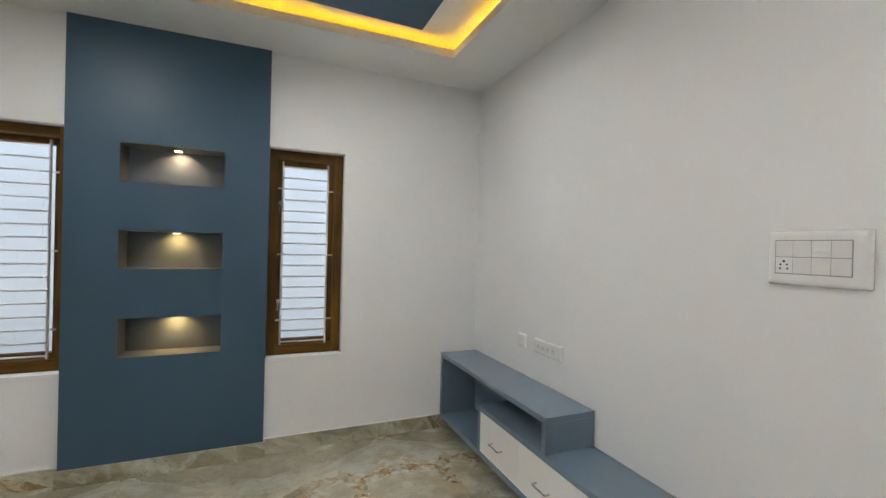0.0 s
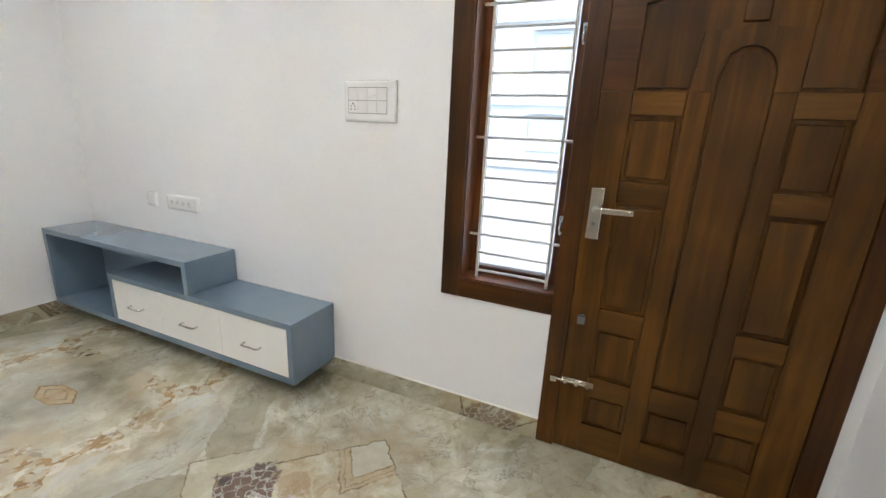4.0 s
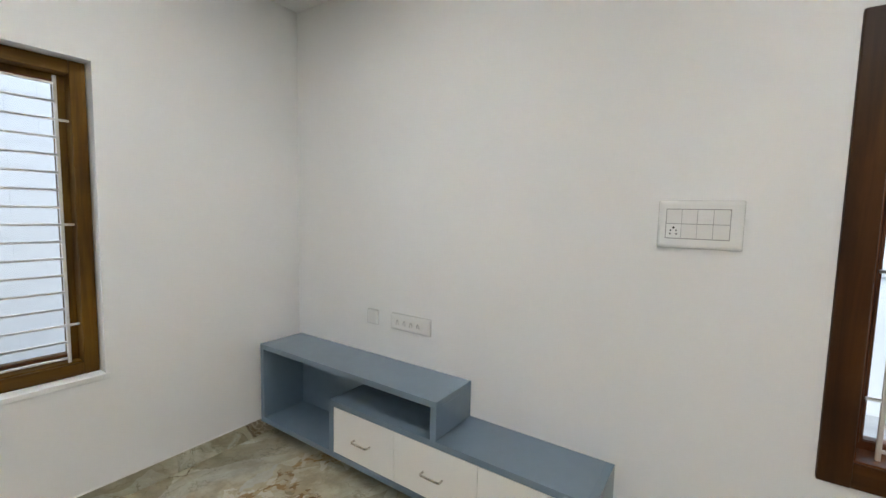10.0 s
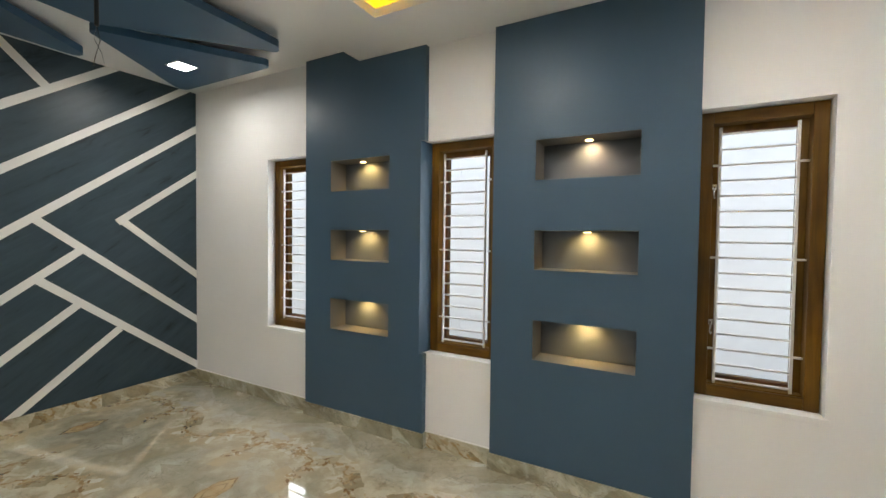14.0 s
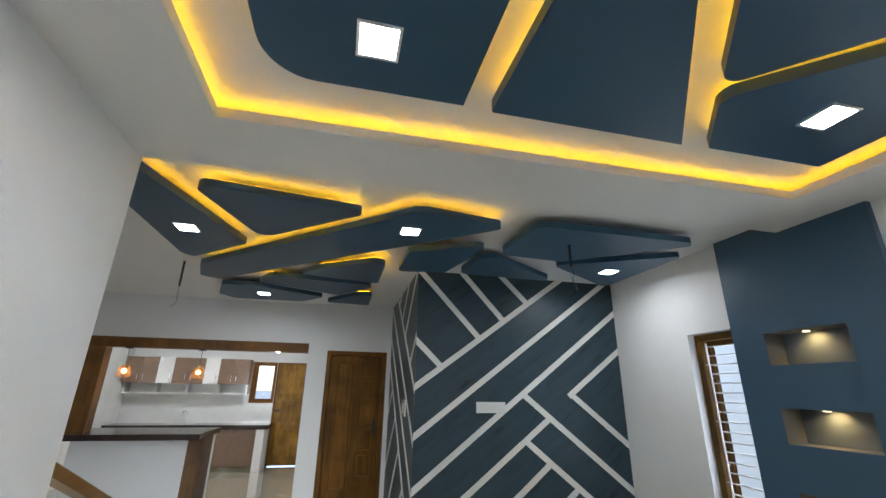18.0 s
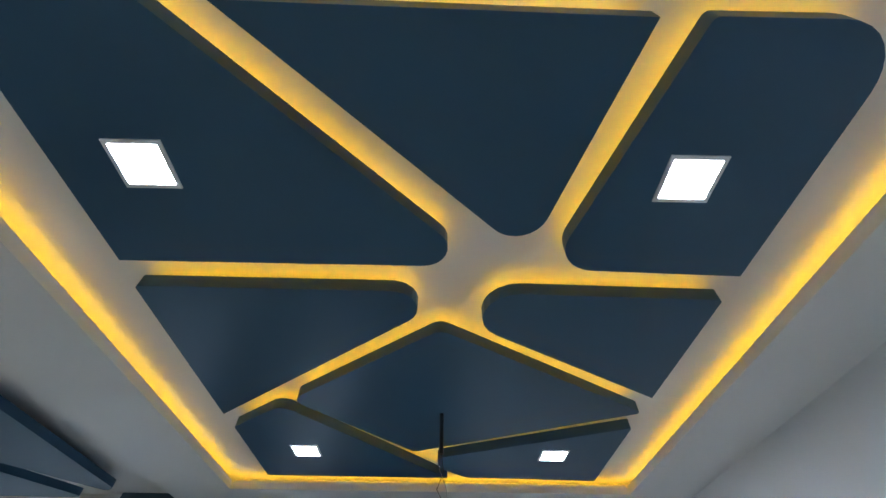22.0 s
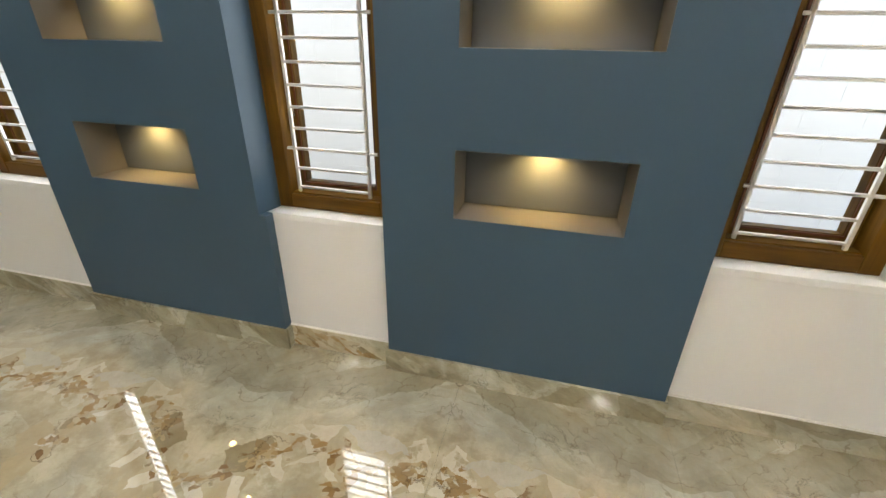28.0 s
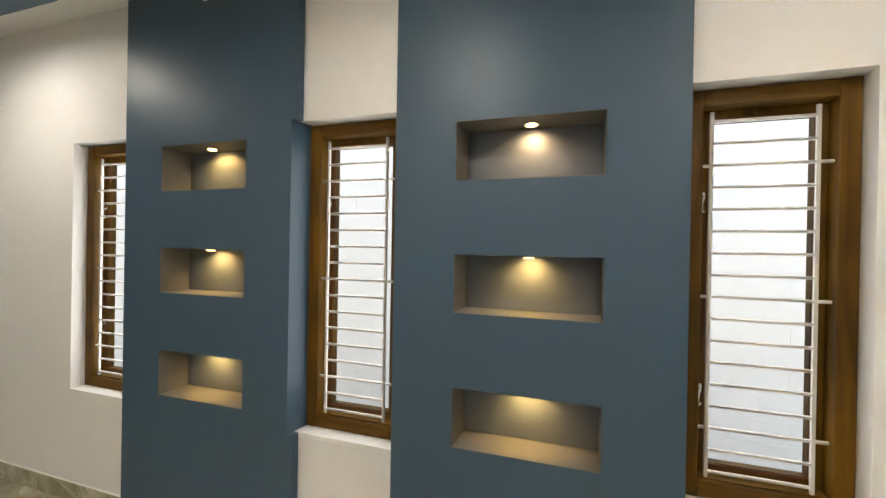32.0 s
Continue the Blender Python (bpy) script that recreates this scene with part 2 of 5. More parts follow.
    pm = t.nodes.new("ShaderNodeMix")
    pm.data_type, pm.blend_type = "RGBA", "MULTIPLY"
    pm.inputs[0].default_value = 1.0
    t.links.new(ground, pm.inputs[6])
    t.links.new(shade, pm.inputs[7])
    ground = pm.outputs[2]
    # soft slanted streaks of olive and cream
    st = noise_tex(t, 1.0, 7.0, 0.68, slanted(wuv, 38, (2.2, 6.5)), 0.9)
    streak = ramp(t, st.outputs["Fac"], [(0.54, (0, 0, 0)), (0.71, (0.56, 0.56, 0.56))]).outputs["Color"]
    ground = mix(t, streak, ground, (0.33, 0.265, 0.15))
    pale_streak = ramp(t, st.outputs["Fac"], [(0.30, (0.6, 0.6, 0.6)), (0.44, (0, 0, 0))]).outputs["Color"]
    ground = mix(t, pale_streak, ground, (0.62, 0.615, 0.54))
    # dark feathery wisps
    fe = noise_tex(t, 1.0, 9.0, 0.74, slanted(wuv, 50, (5.0, 14.0)), 0.4)
    wisp_at = noise_tex(t, 3.0, 2.0, 0.5, uv)
    wisp = maths(t, "MULTIPLY", step_mask(t, maths(t, "ABSOLUTE", maths(t, "SUBTRACT", fe.outputs["Fac"], 0.56)), 0.010, 0.012),
                 ramp(t, wisp_at.outputs["Fac"], [(0.50, (0, 0, 0)), (0.58, (1, 1, 1))]).outputs["Color"])
    ground = mix(t, maths(t, "MULTIPLY", wisp, 0.7), ground, (0.10, 0.09, 0.06))
    # fine broken cracks
    cr = add(t, "ShaderNodeTexVoronoi", Scale=1.0)
    cr.feature = "DISTANCE_TO_EDGE"
    t.links.new(slanted(puv, 30, (6.0, 10.0)), cr.inputs["Vector"])
    seam = noise_tex(t, 9.0, 3.0, 0.6, uv)
    crack = maths(t, "MULTIPLY", step_mask(t, cr.outputs["Distance"], 0.012, 0.02), ramp(t, seam.outputs["Fac"], [(0.44, (0, 0, 0)), (0.55, (1, 1, 1))]).outputs["Color"])
    ground = mix(t, maths(t, "MULTIPLY", crack, 0.62), ground, (0.20, 0.155, 0.09))
    # broken veins of angular stone: whole chips lie in or out of the vein
    def vein_distance(pu, pv):
        d = None
        for a, c in (((0.27, 0.30), (0.28, 0.52)), ((0.28, 0.52), (0.47, 0.57)), ((0.47, 0.57), (0.66, 0.38)), ((0.66, 0.38), (0.83, 0.30)), ((0.28, 0.52), (0.05, 0.57))):
            sd = segment_distance(t, pu, pv, a, c)
            d = sd if d is None else maths(t, "MINIMUM", d, sd)
        return d

    d = vein_distance(wu, wv)
    patch = noise_tex(t, 6.0, 5.0, 0.66, uv)
    d2 = maths(t, "SUBTRACT", d, maths(t, "MULTIPLY", maths(t, "SUBTRACT", patch.outputs["Fac"], 0.5), 0.36))
    living = maths(t, "SUBTRACT", 1.0, step_mask(t, sep.outputs[0], -6.3, 0.5))     # plainer tiles beyond the feature wall
    keep = maths(t, "ADD", 0.6, maths(t, "MULTIPLY", living, 0.4))
    halo = step_mask(t, d2, 0.17, 0.11)
    colour = mix(t, maths(t, "MULTIPLY", maths(t, "MULTIPLY", halo, 0.85), keep), ground, mix(t, step_mask(t, patch.outputs["Fac"], 0.5, 0.08), (0.60, 0.545, 0.395), (0.47, 0.405, 0.265)))
    ribbon = step_mask(t, maths(t, "SUBTRACT", d, maths(t, "MULTIPLY", maths(t, "SUBTRACT", patch.outputs["Fac"], 0.5), 0.20)), 0.016, 0.012)
    rust = ramp(t, st.outputs["Fac"], [(0.35, (0.46, 0.33, 0.16)), (0.52, (0.36, 0.225, 0.09)), (0.66, (0.22, 0.13, 0.05))]).outputs["Color"]
    colour = mix(t, maths(t, "MULTIPLY", maths(t, "MULTIPLY", ribbon, 0.5), keep), colour, rust)
    fade_at = noise_tex(t, 4.0, 3.0, 0.6, at)
    fade = ramp(t, fade_at.outputs["Fac"], [(0.34, (0.55, 0.55, 0.55)), (0.56, (1.0, 1.0, 1.0))]).outputs["Color"]
    for size, lean, reach, scatter, tones in (
            (6.2, 0.62, 0.072, 0.19, [(0.0, (0.31, 0.20, 0.085)), (0.08, (0.28, 0.235, 0.135)), (0.20, (0.47, 0.395, 0.25)), (0.50, (0.58, 0.53, 0.39)), (0.80, (0.66, 0.62, 0.49)), (1.0, (0.38, 0.33, 0.21))]),
            (15.0, -0.5, 0.034, 0.13, [(0.0, (0.22, 0.125, 0.045)), (0.09, (0.35, 0.225, 0.09)), (0.17, (0.28, 0.23, 0.13)), (0.27, (0.48, 0.40, 0.25)), (0.60, (0.58, 0.53, 0.395)), (1.0, (0.68, 0.645, 0.52))]),
            (32.0, 0.3, 0.012, 0.10, [(0.0, (0.20, 0.115, 0.042)), (0.30, (0.36, 0.235, 0.095)), (0.60, (0.47, 0.37, 0.205)), (1.0, (0.60, 0.56, 0.43))])):
        # skewed, so that the pieces are long and slanted
        ls = t.nodes.new("ShaderNodeSeparateXYZ")
        t.links.new(lad.outputs[0], ls.inputs[0])
        cell_at = t.nodes.new("ShaderNodeCombineXYZ")
        t.links.new(ls.outputs[0], cell_at.inputs[0])
        t.links.new(maths(t, "MULTIPLY", maths(t, "ADD", ls.outputs[1], maths(t, "MULTIPLY", ls.outputs[0], lean)), 1.5), cell_at.inputs[1])
        ch = add(t, "ShaderNodeTexVoronoi", Scale=size, Randomness=1.0)
        t.links.new(cell_at.outputs[0], ch.inputs["Vector"])
        cs = t.nodes.new("ShaderNodeSeparateXYZ")
        t.links.new(ch.outputs["Position"], cs.inputs[0])
        cu = cs.outputs[0]
        cv = maths(t, "SUBTRACT", maths(t, "MULTIPLY", cs.outputs[1], 1 / 1.5), maths(t, "MULTIPLY", cu, lean))
        csep = t.nodes.new("ShaderNodeSeparateColor")
        t.links.new(ch.outputs["Color"], csep.inputs[0])
        far = maths(t, "ADD", vein_distance(cu, cv), maths(t, "MULTIPLY", maths(t, "SUBTRACT", csep.outputs[1], 0.5), scatter))
        inn = step_mask(t, maths(t, "SUBTRACT", far, maths(t, "MULTIPLY", maths(t, "SUBTRACT", patch.outputs["Fac"], 0.5), 0.10)), reach, 0.004)
        tone = ramp(t, csep.outputs[0], tones).outputs["Color"]
        colour = mix(t, maths(t, "MULTIPLY", maths(t, "MULTIPLY", inn, fade), keep), colour, tone)
    line = maths(t, "MULTIPLY", step_mask(t, maths(t, "ABSOLUTE", maths(t, "SUBTRACT", d2, 0.03)), 0.003, 0.004), ramp(t, wisp_at.outputs["Fac"], [(0.45, (0, 0, 0)), (0.58, (1, 1, 1))]).outputs["Color"])
    colour = mix(t, maths(t, "MULTIPLY", maths(t, "MULTIPLY", line, 0.8), keep), colour, (0.13, 0.085, 0.045))
    # pale smooth shard beside the vein
    sp = maths(t, "ADD", maths(t, "MULTIPLY", maths(t, "ABSOLUTE", maths(t, "SUBTRACT", u, 0.24)), 1 / 0.15), maths(t, "MULTIPLY", maths(t, "ABSOLUTE", maths(t, "SUBTRACT", wv, maths(t, "ADD", maths(t, "MULTIPLY", u, 0.12), 0.62))), 1 / 0.040))
    colour = mix(t, maths(t, "MULTIPLY", maths(t, "MULTIPLY", step_mask(t, sp, 1.0, 0.04), 0.6), keep), colour, (0.54, 0.535, 0.48))
    # square figure standing on its corner, about every fourth seam crossing
    dv = maths(t, "SUBTRACT", 1.62, v)
    figured = maths(t, "SUBTRACT", 1.0, step_mask(t, sep.outputs[0], -0.6 if upright else -8.4, 0.05))
    dw = noise_tex(t, 12.0, 4.0, 0.62, uv)
    wob = maths(t, "SUBTRACT", dw.outputs["Fac"], 0.5)
    shake = noise_tex(t, 21.0, 6.0, 0.72, uv)
    shs = t.nodes.new("ShaderNodeSeparateColor")
    t.links.new(shake.outputs["Color"], shs.inputs[0])
    su = maths(t, "ABSOLUTE", maths(t, "ADD", u, maths(t, "MULTIPLY", maths(t, "SUBTRACT", shs.outputs[0], 0.5), 0.048)))
    sv = maths(t, "ABSOLUTE", maths(t, "ADD", dv, maths(t, "MULTIPLY", maths(t, "SUBTRACT", shs.outputs[1], 0.5), 0.048)))
    square = maths(t, "ADD", maths(t, "ADD", su, sv), maths(t, "MULTIPLY", maths(t, "SUBTRACT", 1.0, figured), 9.0))
    inside = step_mask(t, square, 0.478, 0.006)
    stain = step_mask(t, maths(t, "ADD", square, maths(t, "MULTIPLY", maths(t, "SUBTRACT", patch.outputs["Fac"], 0.5), 0.75)), 0.60, 0.13)
    colour = mix(t, maths(t, "MULTIPLY", stain, 0.62), colour, (0.34, 0.27, 0.15))
    corner = maths(t, "MULTIPLY", step_mask(t, square, 0.635, 0.008), step_mask(t, su, 0.20, 0.10))
    colour = mix(t, maths(t, "MULTIPLY", corner, 0.45), colour, (0.53, 0.49, 0.36))
    tn = noise_tex(t, 6.0, 7.0, 0.70, puv)
    tan_stone = ramp(t, tn.outputs["Fac"], [(0.30, (0.20, 0.13, 0.055)), (0.40, (0.34, 0.255, 0.13)), (0.49, (0.44, 0.38, 0.24)), (0.62, (0.56, 0.53, 0.40))]).outputs["Color"]
    colour = mix(t, maths(t, "MULTIPLY", inside, 0.88), colour, tan_stone)
    # chevrons towards the side corners, a plain grey heart inside them
    chev = maths(t, "SUBTRACT", su, maths(t, "MULTIPLY", sv, 1.3))
    beyond = maths(t, "MULTIPLY", inside, maths(t, "SUBTRACT", 1.0, step_mask(t, chev, 0.148, 0.005)))
    colour = mix(t, maths(t, "MULTIPLY", beyond, 0.6), colour, (0.40, 0.32, 0.18))
    heart = maths(t, "MULTIPLY", inside, maths(t, "SUBTRACT", 1.0, step_mask(t, chev, 0.228, 0.006)))
    colour = mix(t, maths(t, "MULTIPLY", heart, 0.6), colour, (0.46, 0.455, 0.365))
    # rust squares and their pale outlines
    rsq = maths(t, "ADD", maths(t, "ADD", maths(t, "MULTIPLY", maths(t, "ABSOLUTE", maths(t, "SUBTRACT", su, 0.100)), 1 / 0.085), maths(t, "MULTIPLY", maths(t, "ABSOLUTE", maths(t, "SUBTRACT", sv, 0.185)), 1 / 0.085)), maths(t, "MULTIPLY", wob, 1.1))
    colour = mix(t, maths(t, "MULTIPLY", maths(t, "MULTIPLY", step_mask(t, rsq, 1.0, 0.25), inside), 0.55), colour, (0.33, 0.215, 0.09))
    colour = mix(t, maths(t, "MULTIPLY", maths(t, "MULTIPLY", step_mask(t, maths(t, "ABSOLUTE", maths(t, "SUBTRACT", rsq, 1.12)), 0.07, 0.06), inside), 0.5), colour, (0.60, 0.50, 0.30))
    gap = noise_tex(t, 6.5, 3.0, 0.55, uv)
    broken_line = ramp(t, gap.outputs["Fac"], [(0.40, (0.15, 0.15, 0.15)), (0.52, (1, 1, 1))]).outputs["Color"]

    def dark_lines(field, levels):
        found = None
        for level, wide in levels:
            one = step_mask(t, maths(t, "ABSOLUTE", maths(t, "SUBTRACT", field, level)), wide, wide * 0.8)
            found = one if found is None else maths(t, "MAXIMUM", found, one)
        return found

    colour = mix(t, maths(t, "MULTIPLY", maths(t, "MULTIPLY", dark_lines(square, ((0.480, 0.0045),)), broken_line), 0.9), colour, (0.10, 0.065, 0.035))
    outer_line = maths(t, "MULTIPLY", dark_lines(square, ((0.636, 0.0035),)), step_mask(t, su, 0.24, 0.05))
    colour = mix(t, maths(t, "MULTIPLY", maths(t, "MULTIPLY", outer_line, broken_line), 0.9), colour, (0.12, 0.08, 0.04))
    ridge_in = maths(t, "MULTIPLY", maths(t, "MULTIPLY", dark_lines(chev, ((0.150, 0.005), (0.180, 0.003), (0.226, 0.005))), step_mask(t, square, 0.470, 0.01)), broken_line)
    colour = mix(t, maths(t, "MULTIPLY", ridge_in, 0.8), colour, (0.17, 0.105, 0.045))
    # dark red-brown squares with a pale angular web at the figure's ends
    blob = maths(t, "ADD", maths(t, "MULTIPLY", su, 1 / 0.168), maths(t, "MULTIPLY", maths(t, "ABSOLUTE", maths(t, "SUBTRACT", sv, 0.335)), 1 / 0.162))
    dark = step_mask(t, maths(t, "ADD", blob, maths(t, "MULTIPLY", wob, 1.3)), 0.93, 0.09)
    dark = maths(t, "MULTIPLY", dark, figured)
    turned = t.nodes.new("ShaderNodeCombineXYZ")
    t.links.new(maths(t, "ADD", su, sv), turned.inputs[0])
    t.links.new(maths(t, "SUBTRACT", su, sv), turned.inputs[1])
    near = add(t, "ShaderNodeTexVoronoi", Scale=17.0)
    near.distance = "CHEBYCHEV"
    second = add(t, "ShaderNodeTexVoronoi", Scale=17.0)
    second.feature, second.distance = "F2", "CHEBYCHEV"
    for cells in (near, second):
        t.links.new(turned.outputs[0], cells.inputs["Vector"])
    thin = maths(t, "ADD", maths(t, "SUBTRACT", second.outputs["Distance"], near.outputs["Distance"]), maths(t, "MULTIPLY", wob, 0.10))
    webbed = mix(t, maths(t, "MULTIPLY", step_mask(t, thin, 0.06, 0.05), 0.85), ramp(t, tn.outputs["Fac"], [(0.35, (0.050, 0.026, 0.017)), (0.65, (0.125, 0.068, 0.045))]).outputs["Color"], (0.45, 0.43, 0.38))
    colour = mix(t, maths(t, "MULTIPLY", dark, 0.6 if upright else 0.95), colour, webbed)
    # grey oval in the middle inside a torn white thread
    oval = maths(t, "SQRT", maths(t, "ADD", maths(t, "POWER", maths(t, "MULTIPLY", su, 1 / 0.072), 2.0), maths(t, "POWER", maths(t, "MULTIPLY", sv, 1 / 0.205), 2.0)))
    oval = maths(t, "ADD", maths(t, "ADD", oval, maths(t, "MULTIPLY", wob, 0.8)), maths(t, "MULTIPLY", maths(t, "SUBTRACT", 1.0, figured), 9.0))
    colour = mix(t, maths(t, "MULTIPLY", step_mask(t, oval, 1.0, 0.06), 0.55), colour, (0.40, 0.39, 0.315))
    specks = maths(t, "MINIMUM", maths(t, "ADD", su, sv), maths(t, "ADD", su, maths(t, "ABSOLUTE", maths(t, "SUBTRACT", sv, 0.195))))
    specks = maths(t, "MULTIPLY", step_mask(t, maths(t, "ADD", specks, maths(t, "MULTIPLY", wob, 0.03)), 0.030, 0.010), figured)
    colour = mix(t, maths(t, "MULTIPLY", specks, 0.6), colour, (0.11, 0.065, 0.04))
    thread = maths(t, "MULTIPLY", step_mask(t, maths(t, "ABSOLUTE", maths(t, "SUBTRACT", oval, 1.0)), 0.065, 0.05), ramp(t, shake.outputs["Fac"], [(0.38, (0.25, 0.25, 0.25)), (0.52, (1, 1, 1))]).outputs["Color"])
    fray = maths(t, "MULTIPLY", step_mask(t, maths(t, "ABSOLUTE", maths(t, "SUBTRACT", oval, 0.85)), 0.62, 0.25), step_mask(t, thin, 0.040, 0.03))
    colour = mix(t, maths(t, "MULTIPLY", maths(t, "MAXIMUM", thread, maths(t, "MULTIPLY", fray, 0.6)), 0.85), colour, (0.70, 0.67, 0.59))
    # long rust-brown knot on the other seam crossing
    knot = maths(t, "ADD", maths(t, "MAXIMUM", maths(t, "MULTIPLY", u, 1 / 0.062), maths(t, "ADD", maths(t, "MULTIPLY", u, 1 / 0.11), maths(t, "MULTIPLY", v, 1 / 0.165))), maths(t, "MULTIPLY", wob, 0.55))
    knot_in = maths(t, "MULTIPLY", step_mask(t, knot, 1.0, 0.04), living)
    kcol = ramp(t, tn.outputs["Fac"], [(0.32, (0.29, 0.175, 0.07)), (0.5, (0.45, 0.325, 0.16)), (0.68, (0.55, 0.45, 0.27))]).outputs["Color"]
    kl = maths(t, "MINIMUM", maths(t, "ABSOLUTE", maths(t, "SUBTRACT", knot, 0.93)), maths(t, "ABSOLUTE", maths(t, "SUBTRACT", knot, 0.52)))
    kcol = mix(t, maths(t, "MULTIPLY", maths(t, "MULTIPLY", step_mask(t, kl, 0.05, 0.03), maths(t, "ADD", 0.4, maths(t, "MULTIPLY", broken_line, 0.6))), 0.8), kcol, (0.15, 0.08, 0.03))
    colour = mix(t, knot_in, colour, kcol)
    # paler beyond the feature wall: that end's brighter light is put into the colour
    colour = mix(t, maths(t, "MULTIPLY", maths(t, "SUBTRACT", 1.0, living), 0.0 if upright else 0.6), colour, (0.54, 0.495, 0.40))
    # fine grain
    g = noise_tex(t, 90, 4.0, 0.7, uv)
    gm = ramp(t, g.outputs["Fac"], [(0.3, (0.93, 0.93, 0.93)), (0.7, (1.03, 1.03, 1.03))]).outputs["Color"]
    mot = noise_tex(t, 17.0, 7.0, 0.72, wuv)
    gm = mix(t, 0.5, gm, ramp(t, mot.outputs["Fac"], [(0.32, (0.84, 0.83, 0.80)), (0.52, (1.0, 1.0, 1.0)), (0.70, (1.14, 1.14, 1.14))]).outputs["Color"])
    mul = t.nodes.new("ShaderNodeMix")
    mul.data_type, mul.blend_type = "RGBA", "MULTIPLY"
    mul.inputs[0].default_value = 1.0
    t.links.new(colour, mul.inputs[6])
    t.links.new(gm, mul.inputs[7])
    t.links.new(mul.outputs[2], b.inputs["Base Color"])
    sm = noise_tex(t, 4.0, 4.0, 0.6, at)
    rr = t.nodes.new("ShaderNodeMapRange")
    rr.inputs["To Min"].default_value, rr.inputs["To Max"].default_value = (0.004, 0.022) if not upright else (0.08, 0.18)
    t.links.new(sm.outputs["Fac"], rr.inputs["Value"])
    t.links.new(rr.outputs["Result"], b.inputs["Roughness"])
    return m


WHITE = paint("white_wall_paint", (0.80, 0.80, 0.80), 0.55, 0.02)
CEIL = paint("white_ceiling_paint", (0.80, 0.80, 0.80), 0.6, 0.02)
BLUE = paint("slate_blue_paint", (0.046, 0.091, 0.141), 0.42, 0.05, 0.05, 0.45)
NICHE = paint("niche_grey_paint", (0.160, 0.158, 0.152), 0.5, 0.05)
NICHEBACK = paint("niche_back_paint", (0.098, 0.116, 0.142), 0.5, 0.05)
PANEL = paint("ceiling_blue_paint", (0.036, 0.090, 0.158), 0.42, 0.05, 0.05)
MARBLE = marble("polished_marble_tile")
SKIRT = marble("marble_skirting", True)
TEAK = wood("window_teak", (0.055, 0.024, 0.0015), (0.115, 0.055, 0.004), (0.165, 0.086, 0.008), 0.5, 2, 0.0)
TEAK_H = wood("window_teak_cross", (0.055, 0.024, 0.0015), (0.115, 0.055, 0.004), (0.165, 0.086, 0.008), 0.5, 0, 0.0)
DARK = wood("door_wood", (0.042, 0.017, 0.0013), (0.077, 0.0305, 0.0027), (0.125, 0.054, 0.006), 0.42, 2, 0.08)
DOORFRAME = wood("door_frame_wood", (0.028, 0.0095, 0.0012), (0.060, 0.021, 0.0025), (0.098, 0.037, 0.005), 0.45, 2, 0.08)
DOORFRAME_H = wood("door_frame_wood_cross", (0.028, 0.0095, 0.0012), (0.060, 0.021, 0.0025), (0.098, 0.037, 0.005), 0.45, 1, 0.08)
DOORRAIL = wood("door_rail_wood", (0.062, 0.026, 0.002), (0.097, 0.040, 0.004), (0.142, 0.062, 0.007), 0.40, 1, 0.1)
RED = wood("sash_red_wood", (0.065, 0.020, 0.006), (0.115, 0.038, 0.011), (0.16, 0.057, 0.018), 0.35)
INNER = wood("inner_door_wood", (0.11, 0.046, 0.005), (0.18, 0.079, 0.009), (0.24, 0.112, 0.015), 0.5, 2, 0.0)
YELLOWOOD = wood("kitchen_door_wood", (0.16, 0.080, 0.008), (0.26, 0.135, 0.014), (0.34, 0.18, 0.025), 0.4)
BEAMWOOD = wood("kitchen_lining_wood", (0.15, 0.066, 0.014), (0.21, 0.096, 0.020), (0.26, 0.125, 0.028), 0.45, 2, 0.1)
RAILWOOD = wood("rail_wood", (0.22, 0.105, 0.022), (0.30, 0.150, 0.034), (0.37, 0.195, 0.048), 0.3, 0, 0.4)
STEELWHITE = plain("white_enamel_bars", (0.58, 0.56, 0.54), 0.4, 0.1)
LAMINATE = plain("grey_blue_laminate", (0.165, 0.225, 0.29), 0.14, 0.4, 0.03, 9)
GLOSSWHITE = plain("gloss_white_laminate", (0.86, 0.85, 0.83), 0.05, 0.6, 0.01, 5)
PLASTIC = plain("switch_plastic", (0.82, 0.82, 0.81), 0.20, 0.3, 0.01)
PLASTIC2 = plain("switch_rocker_plastic", (0.74, 0.735, 0.72), 0.3, 0.1, 0.02)
GREYMID = plain("grey_surround", (0.30, 0.30, 0.295), 0.5)
GREYLINE = plain("grey_gap", (0.10, 0.10, 0.10), 0.6)
BLACK = plain("black_plastic", (0.015, 0.015, 0.016), 0.4)
CHROME = metal("satin_nickel", (0.72, 0.69, 0.63), 0.25)
BRASS = metal("aged_brass", (0.50, 0.40, 0.26), 0.4)
STEEL = metal("polished_steel", (0.84, 0.84, 0.84), 0.2)
BROWNLAM = plain("brown_laminate", (0.21, 0.135, 0.09), 0.3, 0.2, 0.08, 12)
ENDPANEL = wood("end_panel_wood", (0.085, 0.042, 0.016), (0.115, 0.058, 0.022), (0.14, 0.072, 0.028), 0.55, 2, 0.0)
DULLSTONE = paint("dull_stone", (0.33, 0.32, 0.28), 0.6, 0.12)
GRANITE = plain("dark_granite", (0.028, 0.017, 0.014), 0.12, 0.1, 0.4, 120)
SPLASH = plain("white_marble_splashback", (0.72, 0.72, 0.70), 0.12, 0.3, 0.06, 2.5)
STRIPWHITE = paint("white_stripe_paint", (0.80, 0.79, 0.76), 0.5, 0.02)
LAMP = glow("downlight_diffuser", (1.0, 0.97, 0.93), DOWNLIGHT)
